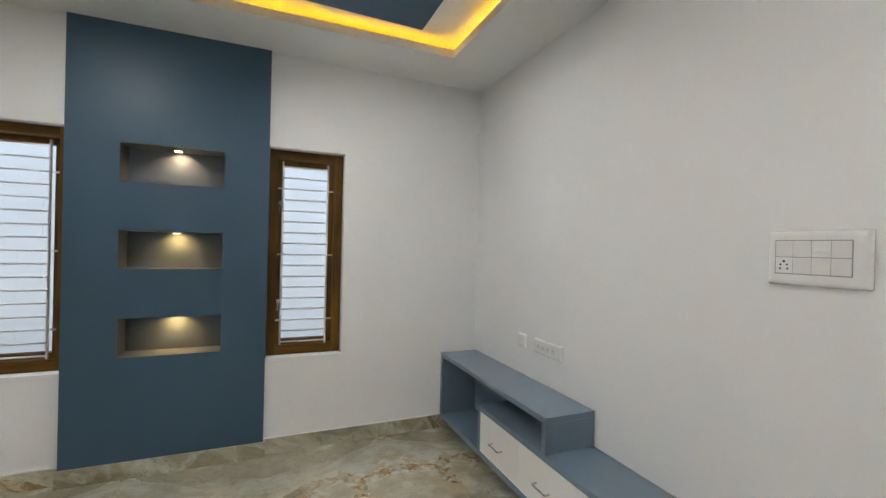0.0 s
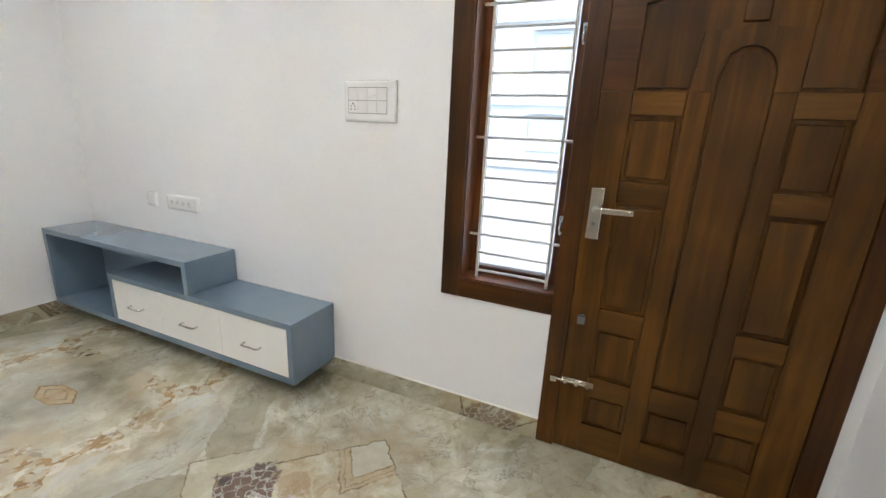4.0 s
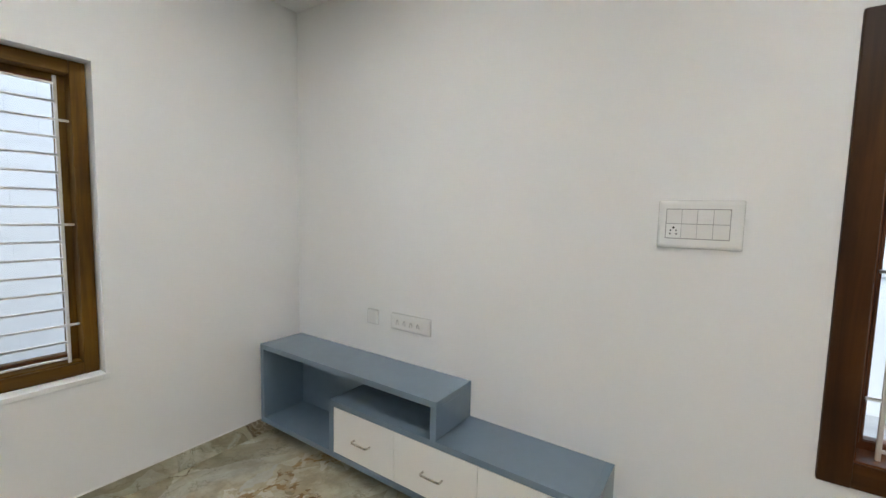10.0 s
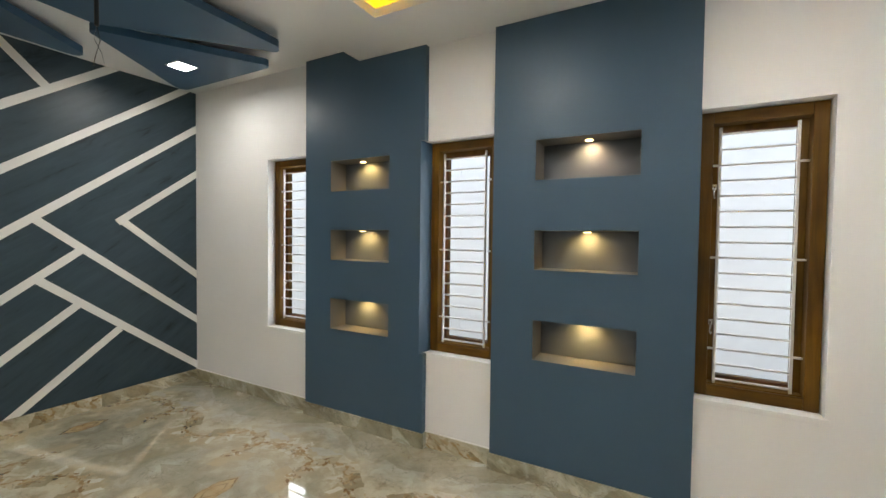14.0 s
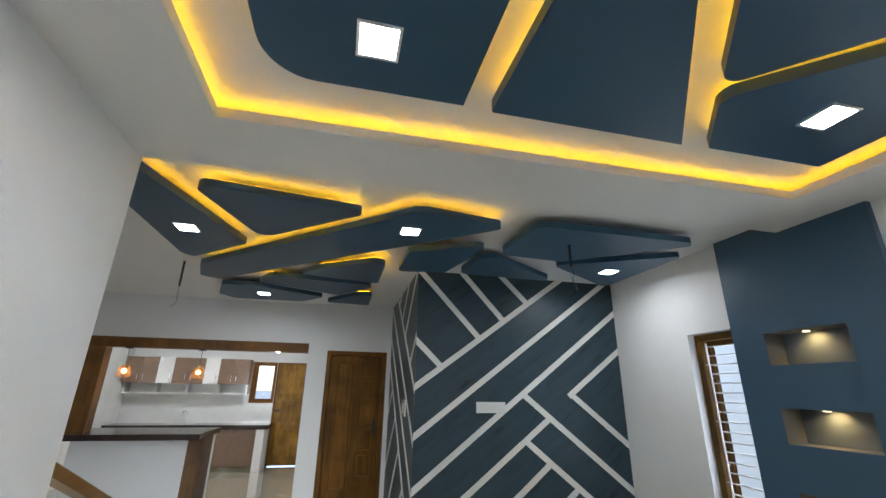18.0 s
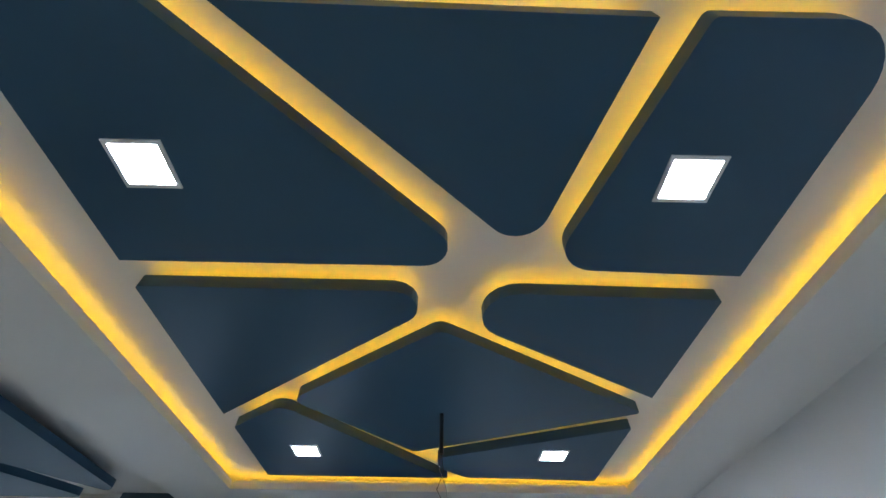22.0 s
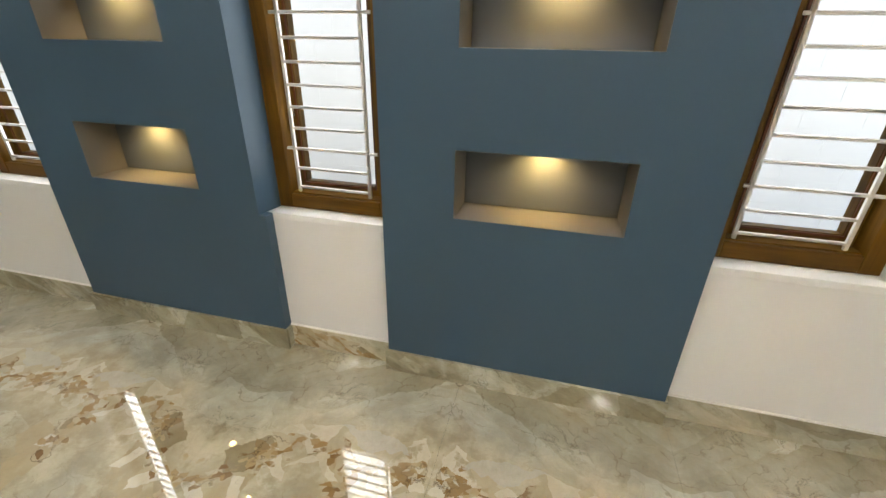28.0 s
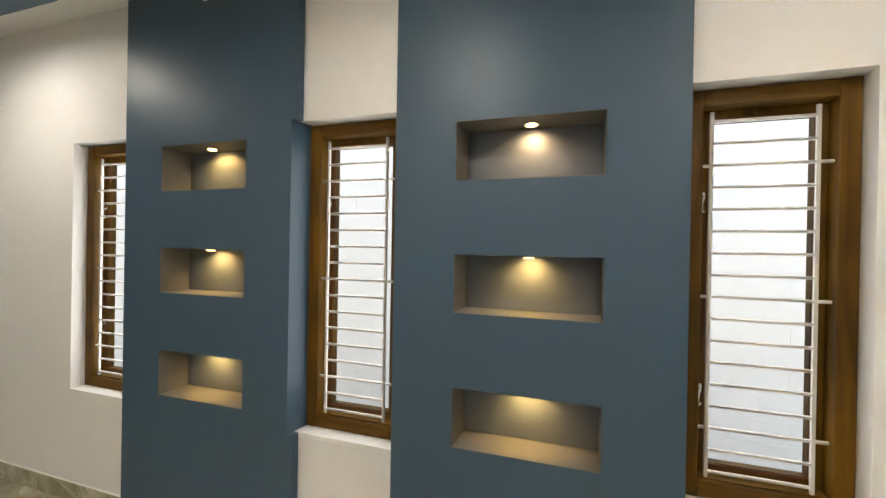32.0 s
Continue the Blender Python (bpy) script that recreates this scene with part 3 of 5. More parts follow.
DINING_LAMP = glow("dining_diffuser", (1.0, 0.97, 0.92), DOWNLIGHT * 0.80)
# glow of the two unseen lights added in the kitchen
KITCHEN_FILL = glow("kitchen_fill_glow", (1.0, 0.96, 0.89), DOWNLIGHT * 1.05)
COVE = glow("yellow_led_strip", (1.0, 0.465, 0.0), LED)
SPOTGLOW = glow("spot_lens", (1.0, 0.66, 0.28), 5.0)
BULB = glow("filament_bulb", (1.0, 0.50, 0.16), 14.0)
OUTWALL = paint("outside_white_wall", (0.58, 0.58, 0.575), 0.7, 0.03, 0.3)
EASTWALL = paint("compound_wall_paint", (0.72, 0.71, 0.69), 0.7, 0.04, 0.3)
OUTHOUSE = paint("neighbour_wall_paint", (0.78, 0.755, 0.72), 0.7, 0.03, 0.3)
OUTPANE = plain("pale_reflecting_pane", (0.60, 0.575, 0.53), 0.35)
OUTGROUND = plain("paved_yard", (0.30, 0.295, 0.285), 0.8, 0, 0.15, 3)


def brushed_navy():
    """Dark navy feature paint with slanted darker brush marks."""
    m, t, b = material("brushed_navy_paint", 0.40, spec=0.4)
    at = position(t)
    mp = t.nodes.new("ShaderNodeMapping")
    mp.inputs["Rotation"].default_value = (radians(-36), 0, 0)
    t.links.new(at, mp.inputs["Vector"])
    mq = t.nodes.new("ShaderNodeMapping")
    mq.inputs["Scale"].default_value = (1.0, 1.0, 6.0)
    t.links.new(mp.outputs["Vector"], mq.inputs["Vector"])
    n = noise_tex(t, 2.6, 6.0, 0.62, mq.outputs["Vector"], 0.4)
    r = ramp(t, n.outputs["Fac"], [(0.28, (0.011, 0.022, 0.031)), (0.40, (0.030, 0.053, 0.071)), (0.72, (0.043, 0.073, 0.094))])
    t.links.new(r.outputs["Color"], b.inputs["Base Color"])
    bump(t, b, n.outputs["Fac"], 0.08, 0.002)
    return m


NAVY = brushed_navy()


def clear_glass(name, tint=(0.95, 0.97, 0.97)):
    m = bpy.data.materials.new(name)
    m.use_nodes = True
    t = m.node_tree
    t.nodes.remove(t.nodes["Principled BSDF"])
    g = add(t, "ShaderNodeBsdfGlass", Roughness=0.0, IOR=1.02)
    g.inputs["Color"].default_value = (*tint, 1)
    t.links.new(g.outputs[0], t.nodes["Material Output"].inputs["Surface"])
    return m


GLASS = clear_glass("window_glass")


def tinted_glass(name, tint):
    """Thin coloured glass that lets light straight through."""
    m = bpy.data.materials.new(name)
    m.use_nodes = True
    t = m.node_tree
    t.nodes.remove(t.nodes["Principled BSDF"])
    clear = t.nodes.new("ShaderNodeBsdfTransparent")
    clear.inputs["Color"].default_value = (*tint, 1)
    gloss = add(t, "ShaderNodeBsdfGlossy", Roughness=0.05)
    body = t.nodes.new("ShaderNodeBsdfTranslucent")
    body.inputs["Color"].default_value = (0.80, 0.50, 0.24, 1)
    first, second = t.nodes.new("ShaderNodeMixShader"), t.nodes.new("ShaderNodeMixShader")
    first.inputs[0].default_value, second.inputs[0].default_value = 0.05, 0.18
    t.links.new(clear.outputs[0], first.inputs[1])
    t.links.new(gloss.outputs[0], first.inputs[2])
    t.links.new(first.outputs[0], second.inputs[1])
    t.links.new(body.outputs[0], second.inputs[2])
    t.links.new(second.outputs[0], t.nodes["Material Output"].inputs["Surface"])
    return m


AMBER = tinted_glass("amber_shade_glass", (0.97, 0.88, 0.74))

# ---------------------------------------------------------------- building helpers
def origin_of(ob):
    at = Vector((0, 0, 0))
    while ob is not None:
        at += ob.location
        ob = ob.parent
    return at


def thing(name, at, label="", category="", group="", kind=""):
    """An Empty at a thing's base; its parts are built in world coordinates."""
    ob = new(name)
    ob.location = at
    ob.empty_display_size = 0.05
    return tagged(ob, label, category, group, kind)


def part(name, bm, mat, parent=None, label="", smooth=False):
    """Link a bmesh, in world coordinates, as one mesh under a thing or part."""
    me = bpy.data.meshes.new(name)
    if parent is not None:
        bmesh.ops.translate(bm, vec=-origin_of(parent), verts=bm.verts)
    bmesh.ops.recalc_face_normals(bm, faces=bm.faces)
    for f in bm.faces:
        f.smooth = smooth
    bm.to_mesh(me)
    bm.free()
    me.materials.append(mat)
    ob = new(name, me)
    ob.parent = parent
    if label:
        ob["label"] = label
    return ob


def box(x0, x1, y0, y1, z0, z1, bevel=0.0, bm=None):
    bm = bm or bmesh.new()
    m = Matrix.LocRotScale(((x0 + x1) / 2, (y0 + y1) / 2, (z0 + z1) / 2), None, (abs(x1 - x0), abs(y1 - y0), abs(z1 - z0)))
    made = bmesh.ops.create_cube(bm, size=1.0, matrix=m)
    if bevel:
        edges = list({e for v in made["verts"] for e in v.link_edges})
        bmesh.ops.bevel(bm, geom=edges, offset=bevel, segments=2, affect="EDGES", profile=0.5)
    return bm


def cylinder(a, b, r, seg=14, bm=None, r2=None):
    bm = bm or bmesh.new()
    a, b = Vector(a), Vector(b)
    turn = (b - a).to_track_quat("Z", "Y").to_matrix().to_4x4()
    bmesh.ops.create_cone(bm, cap_ends=True, segments=seg, radius1=r, radius2=r if r2 is None else r2, depth=(b - a).length,
                          matrix=Matrix.Translation((a + b) / 2) @ turn)
    return bm


def tube(points, r, seg=8, bm=None):
    """A round bar along a polyline."""
    bm = bm or bmesh.new()
    pts = [Vector(p) for p in points]
    rings = []
    for i, p in enumerate(pts):
        way = (pts[min(i + 1, len(pts) - 1)] - pts[max(i - 1, 0)]).normalized()
        side = way.cross(Vector((0, 0, 1)))
        if side.length < 0.01:
            side = way.cross(Vector((1, 0, 0)))
        side.normalize()
        up = side.cross(way)
        rings.append([bm.verts.new(p + r * (math.cos(k * math.tau / seg) * side + math.sin(k * math.tau / seg) * up)) for k in range(seg)])
    for a, b in zip(rings, rings[1:]):
        for k in range(seg):
            bm.faces.new((a[k], a[(k + 1) % seg], b[(k + 1) % seg], b[k]))
    bm.faces.new(rings[0])
    bm.faces.new(rings[-1][::-1])
    return bm


def rounded(corners, seg=8):
    """A closed outline from corners (x, y, radius)."""
    out = []
    n = len(corners)
    for i in range(n):
        p = Vector(corners[i][:2])
        a, b = Vector(corners[i - 1][:2]), Vector(corners[(i + 1) % n][:2])
        r = corners[i][2]
        da, db = (a - p).normalized(), (b - p).normalized()
        half = da.angle(db) / 2
        if r < 0.002:
            out.append(p)
            continue
        cut = min(r / math.tan(half), 0.48 * min((a - p).length, (b - p).length))
        r = cut * math.tan(half)
        centre = p + (da + db).normalized() * (r / math.sin(half))
        s, e = p + da * cut - centre, p + db * cut - centre
        turn = s.angle_signed(e)
        for k in range(seg + 1):
            ang = -turn * k / seg
            out.append(centre + Vector((s.x * math.cos(ang) - s.y * math.sin(ang), s.x * math.sin(ang) + s.y * math.cos(ang))))
    return out


def prism(outline, lo, hi, axis="z", bm=None):
    """An outline of 2D points raised between two levels. axis z: (x, y); axis x: (y, z); axis y: (x, z)."""
    bm = bm or bmesh.new()

    def put(p, level):
        if axis == "z":
            return (p[0], p[1], level)
        if axis == "x":
            return (level, p[0], p[1])
        return (p[0], level, p[1])
    low = [bm.verts.new(put(p, lo)) for p in outline]
    top = [bm.verts.new(put(p, hi)) for p in outline]
    bm.faces.new(low)
    bm.faces.new(top)
    n = len(low)
    for i in range(n):
        bm.faces.new((low[i], low[(i + 1) % n], top[(i + 1) % n], top[i]))
    return bm


def holed(axis, u0, u1, v0, v1, w0, w1, holes, bm=None):
    """A flat slab with rectangular holes through it. axis y: u = x, v = z; axis x: u = y, v = z; axis z: u = x, v = y."""
    bm = bm or bmesh.new()
    us = sorted({u0, u1, *[h[0] for h in holes], *[h[1] for h in holes]})
    vs = sorted({v0, v1, *[h[2] for h in holes], *[h[3] for h in holes]})
    us, vs = [u for u in us if u0 <= u <= u1], [v for v in vs if v0 <= v <= v1]

    def put(u, v, w):
        return {"y": (u, w, v), "x": (w, u, v), "z": (u, v, w)}[axis]

    def solid(i, j):
        if not (0 <= i < len(us) - 1 and 0 <= j < len(vs) - 1):
            return False
        cu, cv = (us[i] + us[i + 1]) / 2, (vs[j] + vs[j + 1]) / 2
        return not any(h[0] < cu < h[1] and h[2] < cv < h[3] for h in holes)
    made = {}

    def vert(i, j, k):
        if (i, j, k) not in made:
            made[i, j, k] = bm.verts.new(put(us[i], vs[j], (w0, w1)[k]))
        return made[i, j, k]
    for i in range(len(us) - 1):
        for j in range(len(vs) - 1):
            if not solid(i, j):
                continue
            for k in (0, 1):
                bm.faces.new([vert(i, j, k), vert(i + 1, j, k), vert(i + 1, j + 1, k), vert(i, j + 1, k)])
            for (di, dj), (a, b) in {(-1, 0): ((0, 0), (0, 1)), (1, 0): ((1, 0), (1, 1)), (0, -1): ((0, 0), (1, 0)), (0, 1): ((0, 1), (1, 1))}.items():
                if not solid(i + di, j + dj):
                    bm.faces.new([vert(i + a[0], j + a[1], 0), vert(i + b[0], j + b[1], 0), vert(i + b[0], j + b[1], 1), vert(i + a[0], j + a[1], 1)])
    return bm


def setting(name, bm, mat, label="", category=""):
    return tagged(part(name, bm, mat), label, category, kind="structure")


# ---------------------------------------------------------------- shell
W1, W2, W3 = (-1.643, -1.122), (-3.279, -2.755), (-4.924, -4.404)
WZ = (0.665, 2.152)
P1, P2 = (-2.755, -1.643), (-4.404, -3.263)
NOTCH = 0.033          # the panel is cut back beside the middle window
N1, N2 = (-2.486, -1.915), (-4.130, -3.562)
ROWS = ((1.833, 2.073), (1.294, 1.533), (0.747, 0.990))

floor = setting("floor", box(-12.4, 0.25, -8.5, 0.02, -0.12, -0.012), GREYMID, "polished grey and rust marble-look floor tiles", "floor")
holes = [(P2[1] - NOTCH if w is W2 else w[0], w[1], *WZ) for w in (W1, W2, W3)] + [(*n, *r) for n in (N1, N2) for r in ROWS]
setting("wall_north", holed("y", -6.3, 0.25, 0.0, 3.05, 0.0, 0.24, holes), WHITE, "white painted window wall", "wall")
setting("wall_east", holed("x", SOUTH_Y - 0.25, 0.0, 0.0, 3.05, 0.0, 0.24, [(-3.2915, -2.775, 0.62, 2.15), (-4.300, -3.2915, -0.1, 2.15)]), WHITE,
        "white painted wall with the entrance door", "wall")
setting("wall_south", box(-3.850, 0.0, SOUTH_Y - 0.15, SOUTH_Y, 0.0, 3.05), WHITE, "white painted wall ending at the stair", "wall")
setting("wall_feature", holed("x", PAT_Y, 0.0, 0.0, 3.05, PAT_X - 0.3, PAT_X, []), NAVY, "navy brushed feature wall with white stripes", "wall")
setting("wall_feature_return", box(-8.37, PAT_X - 0.3, PAT_Y, PAT_Y + 0.3, 0.0, 3.05), NAVY, "navy return of the striped feature wall", "wall")
setting("wall_inner_door", holed("x", -3.700, PAT_Y, 0.0, 3.05, BACK_X - 0.2, BACK_X, [(-3.416, -2.499, -0.1, 2.18)]), WHITE, "white wall around the inner door", "wall")
setting("wall_kitchen_side", box(KIT_X, BACK_X - 0.2, -3.20, -3.00, 0.0, 3.05), WHITE, "white kitchen side wall", "wall")
setting("wall_over_beam", box(BACK_X - 0.19, BACK_X - 0.06, -8.3, -3.70, 2.28, 3.05), WHITE, "white wall above the kitchen beam", "wall")
setting("wall_kitchen_left", box(BACK_X - 0.19, BACK_X - 0.06, -8.3, -6.75, 0.0, 2.28), WHITE, "white wall beside the kitchen opening", "wall")
setting("wall_kitchen_back", holed("x", -8.5, -3.0, 0.0, 3.05, KIT_X - 0.2, KIT_X, [(-5.135, -4.622, 1.295, 2.18), (-4.615, -3.86, -0.1, 2.18)]), WHITE, "white kitchen back wall", "wall")
setting("wall_kitchen_south", box(KIT_X, BACK_X - 0.17, -8.50, -7.60, 0.0, 3.05), SPLASH, "white marble tiled kitchen side wall", "wall")
setting("wall_stair_side", box(BACK_X, 0.0, -8.5, -8.3, 0.0, 3.05), WHITE, "white wall of the stair hall", "wall")
# unseen closing wall; its opening is invented for the fill lamp below
setting("wall_stair_east", holed("x", -8.3, SOUTH_Y - 0.15, 0.0, 3.05, -2.2, -2.0, [(-7.4, -5.6, 0.9, 2.3)]), WHITE, "white end wall of the stair hall", "wall")

setting("plinth", box(-12.4, 0.24, -8.5, 0.24, -0.8, -0.12), OUTWALL, "grey-white plinth under the house", "plinth")
# unseen fill lamp added in the stair hall to brighten bar and dining floor
d = bpy.data.lights.new("stair_fill_lamp", "AREA")
d.energy, d.shape, d.size, d.size_y, d.color = 9.0, "RECTANGLE", 1.7, 1.3, (1.0, 0.97, 0.92)
stair_fill_lamp = new("stair_fill_lamp", d)
stair_fill_lamp.matrix_world = look((-2.1, -6.3, 1.6), (-6.2, -5.0, 0.0))
d.spread = radians(55)

# ceilings
x0, y0, x1, y1 = TRAY
bm = holed("z", DROP_X, 0.0, SOUTH_Y, 0.0, FALSE_Z, LIP_TOP, [(x0, x1, y0, y1)])
C = 0.13
holed("z", DROP_X, 0.0, SOUTH_Y, 0.0, LIP_TOP, RECESS_Z, [(x0 - C, x1 + C, y0 - C, y1 + C)], bm)
box(DROP_X, 0.0, SOUTH_Y, 0.0, RECESS_Z, 3.05, 0, bm)
setting("ceiling_living", bm, CEIL, "white false ceiling with a recessed tray", "ceiling")
bm = box(-12.4, DROP_X, -8.5, 0.0, SLAB_Z, 3.05)
box(DROP_X, -2.0, -8.5, SOUTH_Y - 0.15, SLAB_Z, 3.05, 0, bm)
setting("ceiling_dining", bm, CEIL, "white plain ceiling over dining and kitchen", "ceiling")

# feature pilasters with three niches each
def pilaster(name, px, nx, notch=0.0):
    ob = thing(name, (sum(px) / 2, PANEL_Y, 0), "slate blue painted wall panel with three lit niches", "wall panel", "blue niche panels", "structure")
    part("panel_face", holed("y", px[0], px[1], 0.0, SLAB_Z + 0.02, PANEL_Y, -0.002, [(*nx, *r) for r in ROWS] + ([(px[1] - notch, px[1], *WZ)] if notch else [])), BLUE, ob)
    deep = 0.135
    for lo, hi in ROWS:
        bm = bmesh.new()
        a, b = nx
        e = 0.0015
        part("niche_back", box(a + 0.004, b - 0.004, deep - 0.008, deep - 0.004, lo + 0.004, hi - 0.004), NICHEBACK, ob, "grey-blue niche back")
        quads = [[(a + e, PANEL_Y + 0.001, lo + e), (a + e, deep, lo + e), (b - e, deep, lo + e), (b - e, PANEL_Y + 0.001, lo + e)],
                 [(a + e, PANEL_Y + 0.001, hi - e), (b - e, PANEL_Y + 0.001, hi - e), (b - e, deep, hi - e), (a + e, deep, hi - e)],
                 [(a + e, PANEL_Y + 0.001, lo + e), (a + e, PANEL_Y + 0.001, hi - e), (a + e, deep, hi - e), (a + e, deep, lo + e)],
                 [(b - e, PANEL_Y + 0.001, lo + e), (b - e, deep, lo + e), (b - e, deep, hi - e), (b - e, PANEL_Y + 0.001, hi - e)],
                 [(a + e, deep, lo + e), (a + e, deep, hi - e), (b - e, deep, hi - e), (b - e, deep, lo + e)]]
        for q in quads:
            bm.faces.new([bm.verts.new(p) for p in q])
        bmesh.ops.remove_doubles(bm, verts=bm.verts, dist=0.0005)
        bmesh.ops.solidify(bm, geom=bm.faces[:], thickness=-0.001)
        part("niche", bm, NICHE, ob, "grey painted niche")
    return ob


pilaster("niche_panel_1", P1, N1)
panel_2 = pilaster("niche_panel_2", P2, N2, NOTCH)
part("splayed_reveal", prism([(P2[1] - NOTCH + 0.0005, PANEL_Y + 0.0005), (W2[0] + 0.002, 0.0738), (W2[0] + 0.0005, 0.20), (P2[1] - NOTCH + 0.0005, 0.20)], WZ[0] + 0.0008, WZ[1] - 0.0008), BLUE, panel_2)

# blue reveals where the panels meet the windows
for x, side in ((P1[0], -1), (P1[1], 1), (P2[0], -1)):
    a, b = sorted((x, x + side * 0.004))
    setting("trim", box(a, b, -0.001, 0.074, WZ[0] + 0.003, WZ[1] - 0.003), BLUE, "slate blue painted window reveal", "trim")
# white sills
for w in (W1, W2, W3):
    lip = 0.020 if w is W1 else 0.0
    setting("trim", box((P2[1] if w is W2 else w[0]) + 0.001, w[1] - 0.001 + lip, -0.006, 0.074, WZ[0] - 0.024, WZ[0] + 0.004, 0.003), WHITE, "white plastered window sill", "sill")


# ---------------------------------------------------------------- windows
def window(name, m, w, h, fw, front, wood_v, wood_h, sash_mat, gx, gz, bars, lugs, label, grille_y=0.1, shared=False, lining=None, depth=0.115):
    """Timber window with a white bar grille. Local x across, y into the wall, z up. A shared window ends at the door's jamb."""
    ob = thing(name, (0, 0, 0), label, "window", "", "structure")
    back = front + depth
    rw = 0.0 if shared else fw
    jambs = [(0.002, fw)] if shared else [(0.002, fw), (w - fw, w - 0.002)]
    for a, b in jambs:
        part("frame_jamb", box(a, b, front, back, 0.002, h - 0.002, 0.004), wood_v, ob)
    for nm, lo, hi in (("frame_head", h - fw, h - 0.002), ("frame_sill", 0.002, fw)):
        part(nm, box(fw, w - rw, front + 0.002, back, lo, hi, 0.004), wood_h, ob)
    s0, s1 = back - 0.045, back - 0.008
    sw = 0.042
    sash = part("sash", holed("y", fw, w - rw, fw, h - fw, s0, s1, [(fw + sw, w - rw - sw, fw + sw, h - fw - sw)]), sash_mat, ob)
    part("glazing_bead", holed("y", fw + sw - 0.011, w - rw - sw + 0.004, fw + sw - 0.011, h - fw - sw + 0.011, s0 - 0.007, s0 - 0.0005, [(fw + sw - 0.003, w - rw - sw + 0.002, fw + sw - 0.003, h - fw - sw + 0.003)]), RED, sash, "reddish glazing bead")
    if lining is not None:
        part("jamb_lining", box(fw + 0.0005, fw + 0.006, front + 0.014, s0 - 0.001, fw + 0.006, h - fw - 0.006), lining, ob, "reddish polished lining")
        part("head_lining", box(fw + 0.0005, w - rw, front + 0.014, s0 - 0.001, h - fw - 0.006, h - fw - 0.0005), lining, ob, "reddish polished lining")
        part("sill_lining", box(fw + 0.0005, w - rw, front + 0.008, s0 - 0.001, fw + 0.0005, fw + 0.008, 0.002), lining, ob, "reddish polished lining")
    else:
        part("sill_ledge", box(fw + 0.004, w - fw - 0.004, front + 0.016, s0 - 0.001, fw + 0.0005, fw + 0.007, 0.002), wood_h, ob)
    pane = part("pane", box(fw + sw, w - rw - sw, s0 + 0.015, s0 + 0.019, fw + sw, h - fw - sw), GLASS, sash)
    pane.visible_shadow = False
    part("grille_upright", box(gx[0] - 0.0066, gx[0] + 0.0066, grille_y - 0.006, grille_y + 0.006, gz[0], gz[1], 0.002), STEELWHITE, ob, "white enamelled steel upright")
    part("grille_upright", box(gx[1] - 0.0066, gx[1] + 0.0066, grille_y - 0.006, grille_y + 0.006, gz[0], gz[1], 0.002), STEELWHITE, ob, "white enamelled steel upright")
    first, last, count = bars
    for k in range(count):
        z = first + (last - first) * k / (count - 1)
        out = lugs is not None and k in lugs
        a, b = (gx[0] - 0.045, gx[1] + (0.036 if shared else 0.045)) if out else (gx[0], gx[1])
        part("grille_bar", box(a, b, grille_y - 0.005, grille_y + 0.005, z - 0.0056, z + 0.0056, 0.0025), STEELWHITE, ob, "white enamelled steel bar")
    for z in (h * 0.725, h * 0.24):
        x = w - rw - 0.020 if shared else fw + 0.014
        bm = tube([(x, s0 - 0.004, z + 0.03), (x, s0 - 0.018, z + 0.02), (x - 0.004, s0 - 0.022, z - 0.01), (x, s0 - 0.02, z - 0.036), (x + 0.006, s0 - 0.012, z - 0.030)], 0.0042, 6)
        box(x - 0.010, x + 0.010, s0 - 0.006, s0, z + 0.012, z + 0.042, 0.0015, bm)
        part("stay_hook", bm, CHROME, ob, "small metal stay hook")
    ob.matrix_basis = m
    return ob


for k, w in enumerate((W1, W2, W3)):
    window(f"window_{k + 1}", pose(w[0], 0, WZ[0]), w[1] - w[0], WZ[1] - WZ[0], 0.062, 0.074, TEAK, TEAK_H, TEAK, (0.094, 0.412), (0.046, 1.408), (0.090, 1.372, 17),
           (2, 8, 14), "narrow brown timber window with white steel bars")
window("window_4", pose(0, -2.775, 0.62, 0, 0, -90), 0.515, 1.53, 0.088, -0.012, DOORFRAME, DOORFRAME_H, RED, (0.154, 0.472), (0.095, 1.425), (0.128, 1.388, 16), (2, 7, 13),
       "dark timber side window with white steel bars beside the door", 0.045, True, RED, 0.17)

def window_daylight(at, towards, wide, high, power):
    """The sky's light in a window's opening, just behind its bars."""
    d = bpy.data.lights.new("window_daylight", "AREA")
    d.energy, d.shape, d.size, d.size_y, d.color = power, "RECTANGLE", wide, high, (0.93, 0.965, 1.0)
    new("window_daylight", d).matrix_world = look(at, towards)


for w, share in ((W1, 0.65), (W2, 1.35), (W3, 2.0)):           # boosted towards the dining end to brighten its floor and wall
    x, z = (w[0] + w[1]) / 2, (WZ[0] + WZ[1]) / 2
    window_daylight((x, 0.137, z), (x, -2.0, z), 0.30, 1.26, WINDOW * share)
window_daylight((0.095, -3.085, 1.385), (-2.0, -3.085, 1.385), 0.27, 1.26, WINDOW * 0.6)

